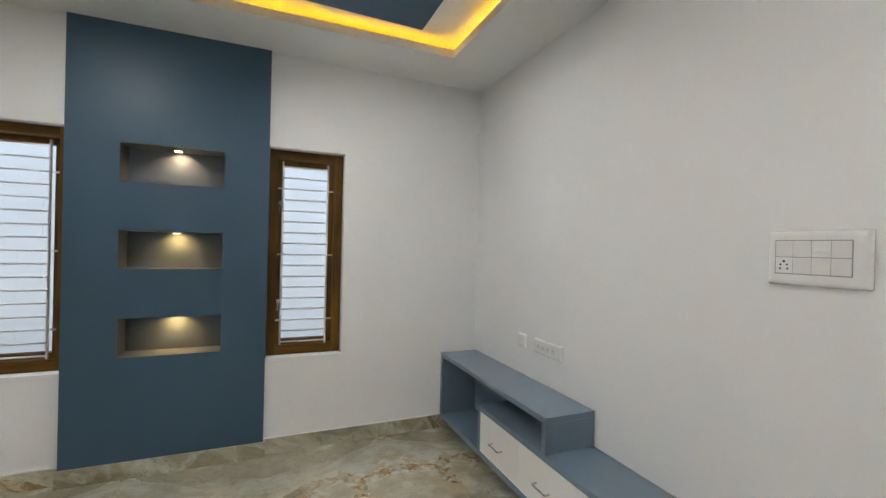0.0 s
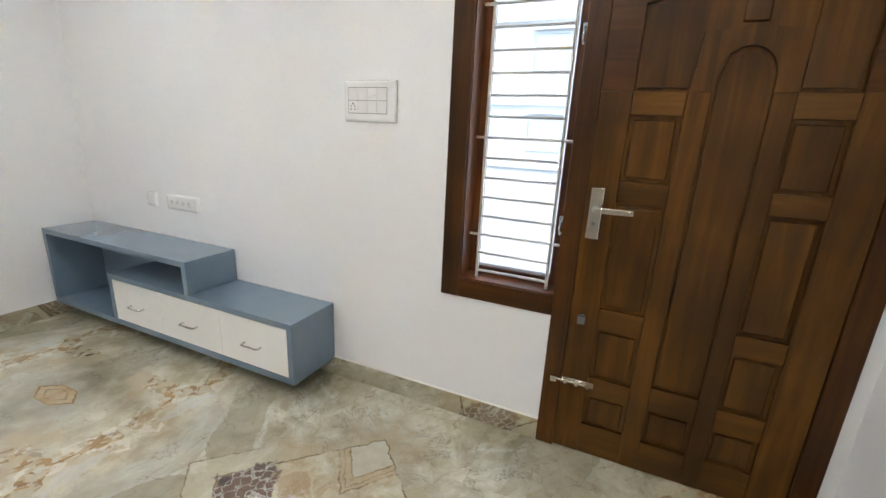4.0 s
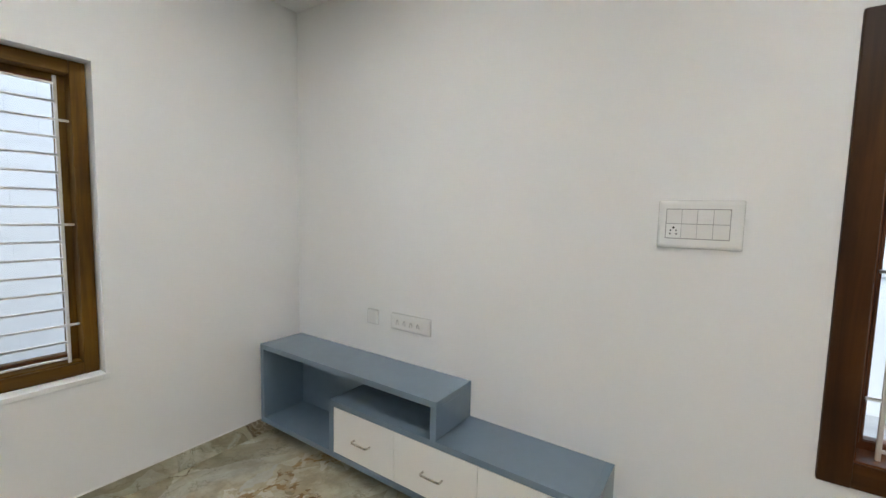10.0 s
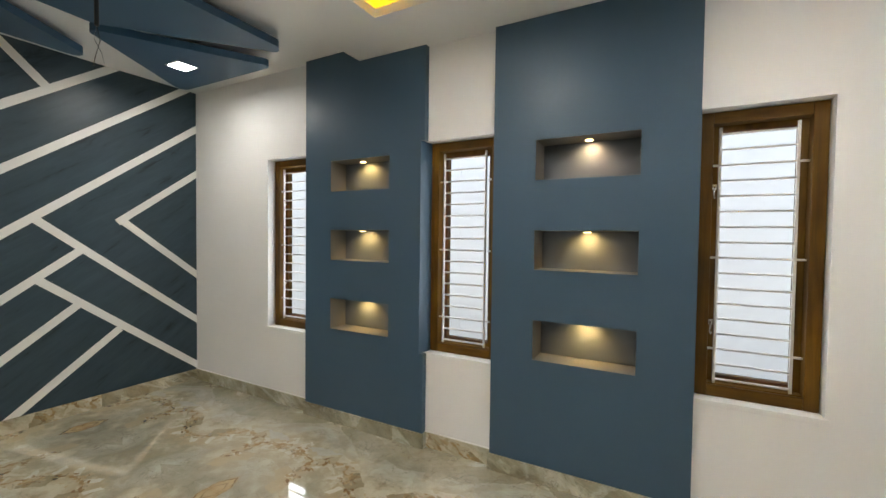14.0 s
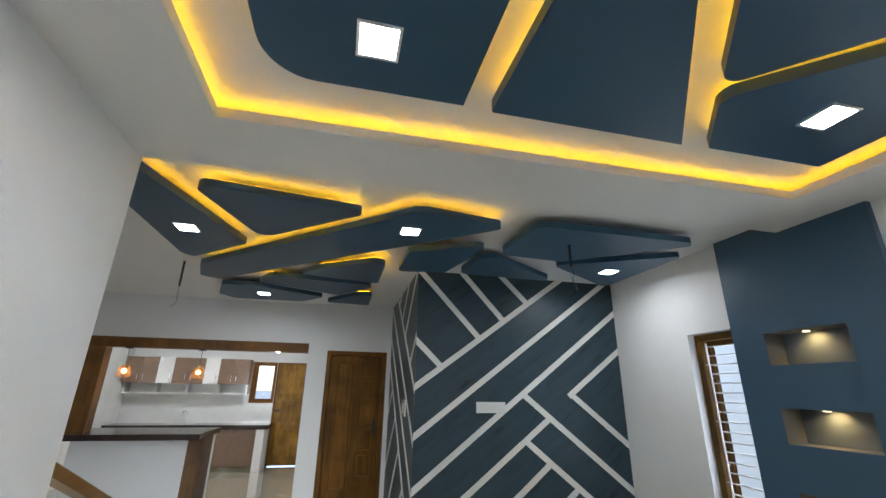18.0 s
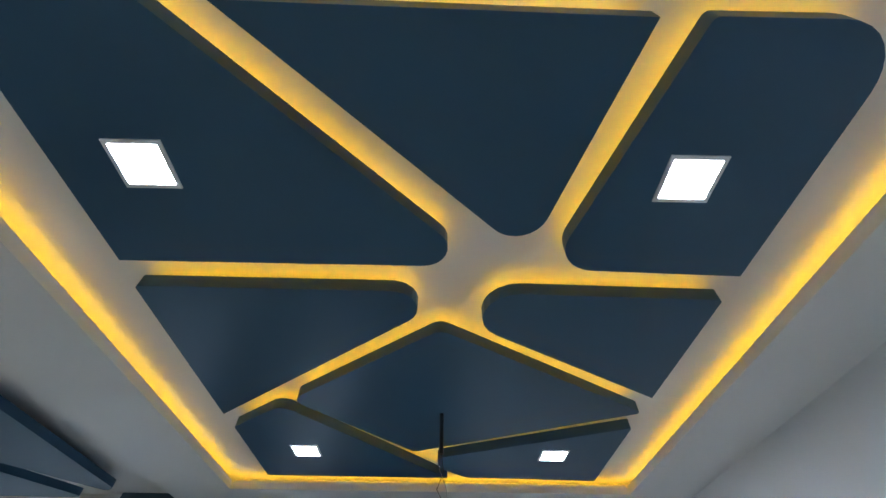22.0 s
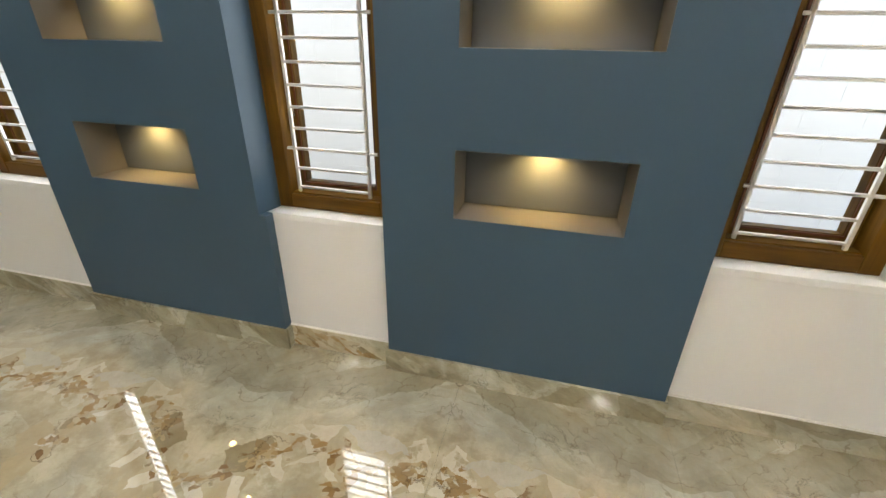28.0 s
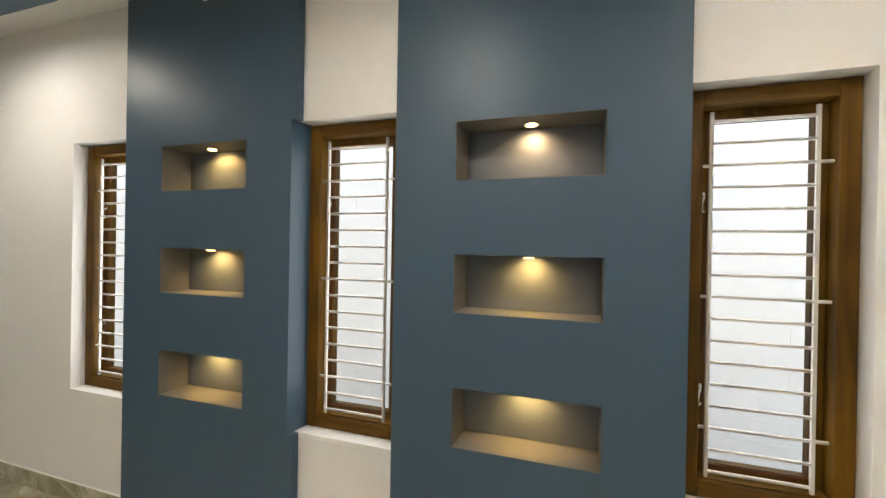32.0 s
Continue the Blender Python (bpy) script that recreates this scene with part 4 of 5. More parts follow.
# ---------------------------------------------------------------- entrance door
def entrance_door():
    ob = thing("door_1", (0, -3.79, 0), "closed dark carved timber entrance door", "door", "", "structure")
    part("frame_jamb", box(-0.013, 0.10, -3.366, -3.2905, 0.0, 2.149, 0.003), DOORFRAME, ob)
    part("frame_jamb", box(-0.013, 0.10, -4.299, -4.222, 0.0, 2.149, 0.003), DOORFRAME, ob)
    part("frame_head", box(-0.013, 0.10, -4.222, -3.362, 2.064, 2.149, 0.003), DOORFRAME_H, ob)
    F = -0.006                                             # face of the raised rails and stiles
    leaf = part("leaf", box(0.012, 0.045, -4.2215, -3.3625, 0.002, 2.0635), DARK, ob)
    for a, b in ((-3.39, -3.3622), (-4.2218, -4.195)):
        part("door_stop_bead", box(0.0455, 0.07, a, b, 0.0, 2.0635), DARK, ob)
    # sunk fields cut into a thick carved face
    ys = {"l": (-3.640, -3.474), "r": (-4.098, -3.942), "m": (-3.878, -3.712)}
    holes = [(*ys["l"], 1.203, 1.437), (*ys["l"], 0.692, 1.122), (*ys["l"], 0.378, 0.602), (*ys["l"], 0.150, 0.292),
             (*ys["r"], 1.203, 1.437), (*ys["r"], 0.692, 1.130), (*ys["r"], 0.380, 0.612), (*ys["r"], 0.142, 0.286), (*ys["m"], 0.142, 0.296)]
    for a, b in ((-3.474, -3.365), (-3.712, -3.640), (-3.942, -3.878), (-4.219, -4.098)):
        part("stile", box(F, 0.0118, a + 0.0003, b - 0.0003, 0.006, 1.516, 0.0025), DARK, leaf)
    for key, levels in (("l", (0.006, 0.150, 0.292, 0.378, 0.602, 0.692, 1.122, 1.203, 1.437, 1.516)), ("r", (0.006, 0.142, 0.286, 0.380, 0.612, 0.692, 1.130, 1.203, 1.437, 1.516)), ("m", (0.006, 0.142, 0.296, 0.400))):
        for lo, hi in zip(levels[::2], levels[1::2]):
            part("rail", box(F + 0.0012, 0.0118, ys[key][0], ys[key][1], lo, hi, 0.0025), DOORRAIL, leaf, "paler cross-grained rail")
    for a, b, lo, hi in holes:
        g = 0.014
        bm = box(0.002, 0.012, a + g, b - g, lo + g, hi - g, 0.006)
        part("raised_field", bm, DARK, leaf)
    # upper part: crown curve and arched middle field
    crown = [(-3.474, 1.793), (-3.548, 1.808), (-3.613, 1.850), (-3.675, 1.905), (-3.751, 1.948), (-3.826, 1.948), (-3.893, 1.912), (-3.958, 1.850), (-4.027, 1.805), (-4.098, 1.790)]
    top = [(-3.365, 2.060), (-3.365, 1.516), (-3.474, 1.516)] + crown + [(-4.098, 1.516), (-4.219, 1.516), (-4.219, 2.060)]
    part("crown_board", prism(top, F, 0.0115, "x"), DOORFRAME_H, leaf)
    arch = [(-3.795 + 0.083 * math.cos(a), 1.560 + 0.095 * math.sin(a)) for a in [math.pi * k / 14 for k in range(15)]]
    frame_l = [(-3.641, 1.516), (-3.712, 1.516)] + [p for p in arch if p[0] > -3.796][::1] + [(-3.795, 1.72), (-3.735, 1.705), (-3.661, 1.700), (-3.655, 1.60)]
    frame_r = [(-3.944, 1.516), (-3.878, 1.516)] + [p for p in reversed(arch) if p[0] < -3.794] + [(-3.795, 1.72), (-3.86, 1.705), (-3.93, 1.700), (-3.938, 1.60)]
    part("arch_trim", prism(frame_l, -0.004, 0.0115, "x"), DARK, leaf)
    part("arch_trim", prism(frame_r, -0.004, 0.0115, "x"), DARK, leaf)
    part("arched_field", prism([(-3.868, 0.415), (-3.722, 0.415)] + [(-3.795 + 0.070 * math.cos(a), 1.550 + 0.085 * math.sin(a)) for a in [math.pi * k / 14 for k in range(15)]], 0.003, 0.0115, "x"), DARK, leaf)
    part("crown_slat", box(-0.003, 0.0115, -3.826, -3.757, 1.725, 1.940, 0.004), DARK, leaf)
    part("crown_field", prism([(-3.486, 1.53), (-3.486, 1.782), (-3.55, 1.796), (-3.62, 1.838), (-3.648, 1.86), (-3.648, 1.53)], 0.003, 0.0115, "x"), DARK, leaf)
    part("crown_field", prism([(-4.086, 1.53), (-4.086, 1.78), (-4.02, 1.795), (-3.965, 1.832), (-3.948, 1.85), (-3.948, 1.53)], 0.003, 0.0115, "x"), DARK, leaf)
    plate = part("handle_plate", box(-0.014, -0.0065, -3.430, -3.382, 0.974, 1.174, 0.003), CHROME, ob, "satin nickel lock plate")
    bm = tube([(-0.014, -3.406, 1.095), (-0.05, -3.406, 1.095), (-0.058, -3.412, 1.095)], 0.010, 10)
    box(-0.066, -0.050, -3.540, -3.398, 1.085, 1.107, 0.004, bm)
    part("lever", bm, CHROME, plate, "satin nickel lever")
    part("keyhole", cylinder((-0.0155, -3.406, 1.035), (-0.0135, -3.406, 1.035), 0.008, 14), GREYLINE, plate)
    bolt = part("tower_bolt", box(-0.012, -0.0065, -3.448, -3.414, 1.855, 2.058, 0.002), CHROME, ob, "nickel tower bolt")
    part("rod", cylinder((-0.018, -3.431, 1.90), (-0.018, -3.431, 2.085), 0.0065, 10), CHROME, bolt)
    for z in (1.88, 1.95, 2.03):
        part("staple", box(-0.026, -0.012, -3.445, -3.417, z - 0.008, z + 0.008, 0.003), CHROME, bolt)
    part("keeper", box(-0.030, -0.0132, -3.447, -3.415, 2.070, 2.095, 0.003), CHROME, ob, "nickel bolt keeper")
    part("knob", cylinder((-0.018, -3.431, 1.905), (-0.040, -3.431, 1.905), 0.006, 10), CHROME, bolt)
    low = part("tower_bolt", box(-0.012, -0.0065, -3.500, -3.368, 0.330, 0.356, 0.002), CHROME, ob, "nickel low tower bolt")
    part("rod", cylinder((-0.018, -3.330, 0.343), (-0.018, -3.480, 0.343), 0.006, 10), CHROME, low)
    for y in (-3.385, -3.43, -3.475):
        part("staple", box(-0.026, -0.012, y - 0.008, y + 0.008, 0.331, 0.355, 0.003), CHROME, low)
    part("keeper", box(-0.030, -0.0132, -3.348, -3.322, 0.330, 0.356, 0.003), CHROME, ob, "nickel bolt keeper")
    stop = cylinder((-0.0065, -3.415, 0.645), (-0.045, -3.415, 0.645), 0.012, 14)
    box(-0.052, -0.030, -3.430, -3.400, 0.628, 0.662, 0.004, stop)
    part("door_stop", stop, GREYLINE, ob, "dark grey magnetic door stop")
    return ob


entrance_door()

# ---------------------------------------------------------------- television unit
def tv_unit():
    X0, X1, TH = -0.318, -0.001, 0.033
    ob = thing("tv_unit", (-0.16, -1.08, 0.098), "wall-hung grey-blue laminate television unit with white drawers", "tv unit")
    zb, zl, zt = 0.098, 0.430, 0.620
    ya, yb, yc = -0.020, -1.420, -2.142
    e = 0.0012
    L = LAMINATE
    part("bottom_board", box(X0, X1, yc, ya, zb, zb + TH, e), L, ob)
    part("top_board", box(X0, X1, yb, ya, zt - TH, zt, e), L, ob)
    part("side_board", box(X0, X1, ya - TH, ya, zb + TH, zt - TH, e), L, ob)
    part("side_board", box(X0, X1, yc, yc + TH, zb + TH, zl, e), L, ob)
    part("upright_board", box(X0, X1, yb, yb + TH, zl, zt - TH, e), L, ob)
    part("middle_board", box(X0 + 0.0005, X1, yc + TH, -0.685, zl - TH, zl - 0.0003, e), L, ob)
    part("divider_board", box(X0 + 0.0005, X1, -0.718, -0.685, zb + TH, zl - TH, e), L, ob)
    part("back_board", box(X1 - 0.012, X1 - 0.002, yb + TH, ya - TH, zb + TH, zt - TH), L, ob)
    part("drawer_carcass", box(X0 + 0.03, X1 - 0.02, yc + TH + 0.002, -0.720, zb + TH + 0.001, zl - TH - 0.001), GLOSSWHITE, ob)
    cuts = (-0.720, -1.165, -1.645, -2.107)
    for a, b in zip(cuts, cuts[1:]):
        d = part("drawer", box(X0 + 0.001, X0 + 0.024, b + 0.0015, a - 0.0015, zb + TH + 0.003, zl - TH - 0.003, 0.0012), GLOSSWHITE, ob, "gloss white drawer front")
        c = (a + b) / 2
        y = [c + 0.056, c - 0.056]
        part("handle", tube([(X0 + 0.001, y[0], 0.255), (X0 - 0.020, y[0], 0.255), (X0 - 0.027, y[0] - 0.006, 0.255), (X0 - 0.027, y[1] + 0.006, 0.255), (X0 - 0.020, y[1], 0.255), (X0 + 0.001, y[1], 0.255)], 0.0052, 10), CHROME, d, "polished steel bow handle", True)
    return ob


tv_unit()


# ---------------------------------------------------------------- switches and sockets on the east wall
def pin_holes(y, z, x, s=1.0):
    bm = bmesh.new()
    for dy, dz, r in ((0, 0.011, 0.0036), (0.008, 0.002, 0.0026), (-0.008, 0.002, 0.0026), (0.009, -0.009, 0.0028), (-0.009, -0.009, 0.0028)):
        cylinder((x, y + dy * s, z + dz * s), (x - 0.0006, y + dy * s, z + dz * s), r * s, 10, bm)
    return bm


def plate_mesh(y0, y1, z0, z1, deep):
    """A wall plate whose border swells softly from the wall to its front."""
    bm = bmesh.new()
    rings = []
    for x, by in ((-0.0005, 0.0), (-deep * 0.30, 0.0), (-deep * 0.62, 0.0022), (-deep * 0.84, 0.0060), (-deep * 0.96, 0.0120), (-deep, 0.0200)):
        r = 0.006
        outline = rounded([(y0 + by, z0 + by, r), (y1 - by, z0 + by, r), (y1 - by, z1 - by, r), (y0 + by, z1 - by, r)], 4)
        rings.append([bm.verts.new((x, p.x, p.y)) for p in outline])
    for lo, hi in zip(rings, rings[1:]):
        for k in range(len(lo)):
            bm.faces.new((lo[k], lo[(k + 1) % len(lo)], hi[(k + 1) % len(hi)], hi[k]))
    bm.faces.new(rings[0][::-1])
    bm.faces.new(rings[-1])
    return bm


def switch_board():
    y0, y1, z0, z1 = -2.522, -2.246, 1.377, 1.559
    ob = thing("switch_board", (-0.008, (y0 + y1) / 2, z0), "white eight-module switch board with one socket", "switch board")
    part("cover_plate", plate_mesh(y0, y1, z0, z1, 0.0222), PLASTIC, ob, smooth=True)
    a, b, lo, hi = y0 + 0.042, y1 - 0.030, z0 + 0.038, z1 - 0.034
    part("grey_surround", box(-0.0228, -0.0218, a - 0.002, b + 0.002, lo - 0.002, hi + 0.002), GREYMID, ob, "thin grey surround")
    step, row = (b - a) / 4, (hi - lo) / 2
    for i in range(4):
        for j in range(2):
            u0, u1 = b - i * step - 0.0008, b - (i + 1) * step + 0.0008
            v0, v1 = lo + j * row + 0.0012, lo + (j + 1) * row - 0.0012
            if i == 0 and j == 0:
                s = part("socket", box(-0.0245, -0.0225, u1, u0, v0, v1, 0.001), PLASTIC, ob)
                part("pin_hole", pin_holes((u0 + u1) / 2, (v0 + v1) / 2, -0.0246, 1.2), BLACK, s)
            elif i == 2 and j == 1:
                k = part("fan_regulator", box(-0.0245, -0.0225, u1, u0, v0, v1, 0.001), PLASTIC, ob, "white slide fan regulator")
                part("slider", box(-0.0320, -0.0245, u1 + 0.007, u0 - 0.007, (v0 + v1) / 2 - 0.012, (v0 + v1) / 2, 0.002), PLASTIC, k)
            else:
                part("rocker", box(-0.0252, -0.0225, u1, u0, v0, v1, 0.0012), PLASTIC2, ob)


def blank_plate():
    ob = thing("blank_plate", (-0.006, -0.715, 0.79), "small white blank wall plate", "wall plate")
    part("cover_plate", plate_mesh(-0.762, -0.673, 0.805, 0.896, 0.016), PLASTIC, ob, smooth=True)
    part("insert", box(-0.0175, -0.0158, -0.744, -0.691, 0.823, 0.878, 0.001), PLASTIC2, ob)


def socket_row():
    y0, y1, z0, z1 = -1.155, -0.868, 0.803, 0.900
    ob = thing("socket_plate", (-0.006, -1.01, z0), "white wall plate with four sockets in a row", "socket")
    part("cover_plate", plate_mesh(y0, y1, z0, z1, 0.018), PLASTIC, ob, smooth=True)
    base = part("insert", box(-0.0192, -0.0178, y0 + 0.045, y1 - 0.033, z0 + 0.025, z1 - 0.028, 0.001), PLASTIC2, ob)
    for k in range(4):
        part("socket", pin_holes(-0.925 - k * 0.050, 0.850, -0.0193, 0.95), BLACK, base)


switch_board()
blank_plate()
socket_row()

# ---------------------------------------------------------------- tray ceiling panels
def strip(points, z, width=0.012, high=0.006):
    """A flat lit strip along a polyline at a level."""
    bm = bmesh.new()
    for a, b in zip(points, points[1:]):
        a, b = Vector(a), Vector(b)
        d = (b - a).normalized()
        n = Vector((-d.y, d.x)) * width / 2
        q = [a + n, b + n, b - n, a - n]
        prism(q, z, z + high, "z", bm)
    return bm


def inset(outline, by):
    """The outline moved inwards."""
    n = len(outline)
    area = sum(outline[i].x * outline[(i + 1) % n].y - outline[(i + 1) % n].x * outline[i].y for i in range(n))
    s = 1 if area > 0 else -1
    out = []
    for i in range(n):
        d1 = (outline[i] - outline[i - 1])
        d2 = (outline[(i + 1) % n] - outline[i])
        if d1.length < 1e-6 or d2.length < 1e-6:
            continue
        d1.normalize()
        d2.normalize()
        b = Vector((-d1.y, d1.x)) + Vector((-d2.y, d2.x))
        if b.length < 1e-4:
            continue
        b.normalize()
        c = max(0.5, b.dot(Vector((-d1.y, d1.x))))
        out.append(outline[i] + s * b * by / c)
    return out


def ceiling_panel(corners, z, thick, lit, label, group, led_in=0.03):
    """A hung panel; lit gives the ranges of edges, by corner numbers, that carry a strip on top."""
    cx = sum(c[0] for c in corners) / len(corners)
    cy = sum(c[1] for c in corners) / len(corners)
    ob = thing("ceiling_panel", (cx, cy, z), label, "ceiling panel", group)
    outline = rounded(corners)
    bm = prism(outline, z, z + thick)
    part("board", bm, PANEL, ob)
    top = SLAB_Z if z < FALSE_Z else RECESS_Z
    for dx, dy in ((-0.1, 0.0), (0.1, 0.03)):
        part("hanger", cylinder((cx + dx, cy + dy, z + thick), (cx + dx, cy + dy, top + 0.01), 0.006, 8), STEEL, ob)
    n = len(corners)
    for k, (a, b) in enumerate(lit):
        seg = []
        inner = inset(outline, led_in)
        pa, pb = Vector(corners[a][:2]), Vector(corners[b][:2])
        # points of the inset outline that lie along the way from corner a to corner b, in order
        order = list(range(len(inner)))
        ia = min(order, key=lambda i: (inner[i] - pa).length)
        ib = min(order, key=lambda i: (inner[i] - pb).length)
        i = ia
        while True:
            seg.append(inner[i])
            if i == ib:
                break
            i = (i + 1) % len(inner)
        part("led_strip", strip(seg, z + thick + 0.001), COVE, ob, "lit yellow LED strip")
    return ob


TRAYLABEL = "slate blue hung ceiling panel in the lit tray"
for corners, lit in (
        ([(-2.566, -3.590, 0.02), (-1.722, -2.770, 0.085), (-3.000, -2.772, 0.0), (-3.000, -3.590, 0.20)], [(0, 1), (1, 2), (3, 0)]),
        ([(-2.400, -3.585, 0.0), (-1.385, -3.568, 0.0), (-1.573, -2.828, 0.10)], [(0, 2)]),
        ([(-1.262, -3.572, 0.02), (-0.795, -3.572, 0.17), (-0.795, -2.745, 0.0), (-1.487, -2.765, 0.12)], [(0, 1), (2, 0)]),
        ([(-3.012, -2.640, 0.015), (-1.776, -2.633, 0.10), (-3.018, -1.632, 0.0)], [(0, 2)]),
        ([(-0.796, -2.615, 0.015), (-2.083, -2.640, 0.14), (-0.802, -1.872, 0.0)], [(0, 2)]),
        ([(-1.868, -2.400, 0.06), (-2.625, -1.795, 0.07), (-2.010, -1.180, 0.04), (-0.795, -1.716, 0.02)], [(0, 1), (3, 0), (1, 2)]),
        ([(-3.010, -1.480, 0.03), (-2.690, -1.735, 0.08), (-1.800, -0.755, 0.0), (-3.012, -0.762, 0.0)], [(0, 2)]),
        ([(-1.868, -1.088, 0.05), (-1.862, -0.93, 0.10), (-1.670, -0.768, 0.05), (-0.796, -0.742, 0.0), (-0.797, -1.540, 0.01)], [(4, 1)])):
    ceiling_panel(corners, FALSE_Z, 0.057, lit, TRAYLABEL, "tray ceiling panels")

ledge = 0.03
cove = thing("cove_light", ((x0 + x1) / 2, (y0 + y1) / 2, LIP_TOP), "yellow LED strips hidden along the ceiling tray", "cove light")
for a, b in (((x0 - ledge, y0 - ledge), (x1 + ledge, y0 - ledge)), ((x1 + ledge, y0 - ledge), (x1 + ledge, y1 + ledge)), ((x1 + ledge, y1 + ledge), (x0 - ledge, y1 + ledge)), ((x0 - ledge, y1 + ledge), (x0 - ledge, y0 - ledge))):
    part("led_strip", strip([a, b], LIP_TOP + 0.001), COVE, cove, "lit yellow LED strip")


# ---------------------------------------------------------------- dining ceiling panels
DINELABEL = "slate blue free-form panel hung under the dining ceiling"
DZ, DT = 2.79, 0.052
for corners, lit in (
        ([(-3.95, -4.42, 0.03), (-3.95, -4.705, 0.03), (-5.62, -4.72, 0.08), (-5.76, -4.66, 0.05), (-5.215, -4.070, 0.06)], [(4, 0)]),
        ([(-4.09, -4.20, 0.08), (-5.02, -3.92, 0.10), (-4.27, -3.085, 0.05)], [(0, 2), (2, 0)]),
        ([(-6.00, -4.66, 0.03), (-6.50, -4.80, 0.08), (-6.60, -4.62, 0.05), (-4.275, -2.045, 0.05), (-4.150, -2.750, 0.12)], [(4, 0), (3, 4), (2, 3)]),
        ([(-4.175, -1.85, 0.12), (-4.90, -1.90, 0.12), (-4.95, -1.25, 0.08), (-4.26, -0.43, 0.06), (-4.185, -0.50, 0.05)], []),
        ([(-5.08, -1.27, 0.05), (-5.72, -0.29, 0.06), (-4.50, -0.285, 0.04)], []),
        ([(-5.06, -2.69, 0.04), (-5.72, -2.71, 0.07), (-5.62, -2.22, 0.05), (-4.68, -2.04, 0.07)], []),
        ([(-4.93, -2.00, 0.12), (-5.62, -2.08, 0.10), (-5.66, -0.93, 0.06)], []),
        ([(-6.85, -4.30, 0.06), (-6.87, -4.67, 0.08), (-7.45, -4.84, 0.10), (-7.72, -4.70, 0.08), (-7.68, -3.80, 0.08), (-7.28, -3.50, 0.05)], []),
        ([(-6.30, -4.03, 0.05), (-6.63, -4.22, 0.06), (-7.10, -3.31, 0.06), (-6.55, -2.92, 0.05), (-6.42, -2.96, 0.04)], [(0, 1)]),
        ([(-5.85, -3.51, 0.06), (-6.12, -3.72, 0.05), (-6.31, -2.86, 0.04), (-5.37, -2.85, 0.10)], [(3, 0), (2, 3)]),
        ([(-7.05, -3.08, 0.05), (-7.62, -3.50, 0.05), (-7.69, -2.88, 0.05), (-6.98, -2.88, 0.05)], [(3, 0)])):
    ceiling_panel(corners, DZ, DT, lit, DINELABEL, "dining ceiling panels", 0.02)


# ---------------------------------------------------------------- square downlights
def downlight(x, y, z, label, lit=None):
    ob = thing("downlight", (x, y, z), label, "ceiling light", "square downlights")
    part("bezel", holed("z", x - 0.083, x + 0.083, y - 0.079, y + 0.079, z - 0.006, z - 0.0005, [(x - 0.070, x + 0.070, y - 0.066, y + 0.066)]), PLASTIC, ob, "white bezel")
    part("diffuser", box(x - 0.070, x + 0.070, y - 0.066, y + 0.066, z - 0.004, z - 0.0006), lit or LAMP, ob, "lit white diffuser")
    return ob


for x, y in ((-2.733, -3.163), (-1.145, -3.146), (-2.668, -1.176), (-1.157, -1.158)):
    downlight(x, y, FALSE_Z, "lit square white downlight in the tray panel")
for x, y in ((-4.92, -4.45), (-4.54, -2.76), (-5.13, -0.625), (-7.28, -4.255)):
    downlight(x, y, DZ, "lit square white downlight in the dining panel", DINING_LAMP)

# ---------------------------------------------------------------- niche spotlights
def niche_spot(x, z, tone=(1.0, 0.62, 0.20)):
    y = 0.052
    ob = thing("niche_spotlight", (x, y, z), "small warm lit spotlight set in the niche top", "spotlight", "niche spotlights")
    bm = cylinder((x, y, z - 0.007), (x, y, z - 0.0016), 0.032, 20)
    part("ring", bm, CHROME, ob, "metal ring")
    part("lens", cylinder((x, y, z - 0.0095), (x, y, z - 0.0072), 0.021, 18), SPOTGLOW, ob, "lit warm lens")
    d = bpy.data.lights.new("niche_lamp", "SPOT")
    d.energy, d.color, d.spot_size, d.spot_blend, d.shadow_soft_size = SPOT, tone, radians(144), 0.85, 0.012
    lamp = new("niche_lamp", d)
    lamp.matrix_basis = pose(0, 0, -0.016, 29, 0, 0)
    lamp.parent = ob
    return ob


for nx in (N1, N2):
    for lo, hi in ROWS:
        niche_spot(-2.197 if nx is N1 else -3.885, hi - 0.002, (1.0, 0.66, 0.36) if nx is N1 and hi > 2 else (1.0, 0.63, 0.21))


# ---------------------------------------------------------------- fan rods with loose wires
def fan_rod(x, y, top, low):
    ob = thing("fan_hook", (x, y, low), "black ceiling fan rod with loose wires", "fan hook")
    part("rod", cylinder((x, y, low), (x, y, top), 0.011, 12), BLACK, ob)
    part("cup", cylinder((x, y, top - 0.015), (x, y, top), 0.018, 12), STEEL, ob)
    part("wire", tube([(x, y, low), (x + 0.012, y + 0.01, low - 0.08), (x - 0.02, y, low - 0.16), (x + 0.01, y - 0.02, low - 0.22), (x + 0.05, y - 0.03, low - 0.225)], 0.0022, 5), BLACK, ob, "black loose wire")
    part("wire", tube([(x, y, low), (x - 0.01, y - 0.008, low - 0.07), (x + 0.025, y + 0.012, low - 0.15), (x + 0.03, y + 0.02, low - 0.20)], 0.0018, 5), STEEL, ob, "pale loose wire")


fan_rod(-1.850, -1.670, 2.832, 2.595)
fan_rod(-4.50, -1.42, 2.800, 2.60)
fan_rod(-6.32, -4.92, 2.900, 2.62)

# ---------------------------------------------------------------- stripes on the feature wall
def stripe(a, b, width=0.060):
    """A raised white stripe from a to b on the feature wall (y, z)."""
    a, b = Vector(a), Vector(b)
    d = (b - a).normalized()
    n = Vector((-d.y, d.x)) * width / 2
    return [a + n, b + n, b - n, a - n]


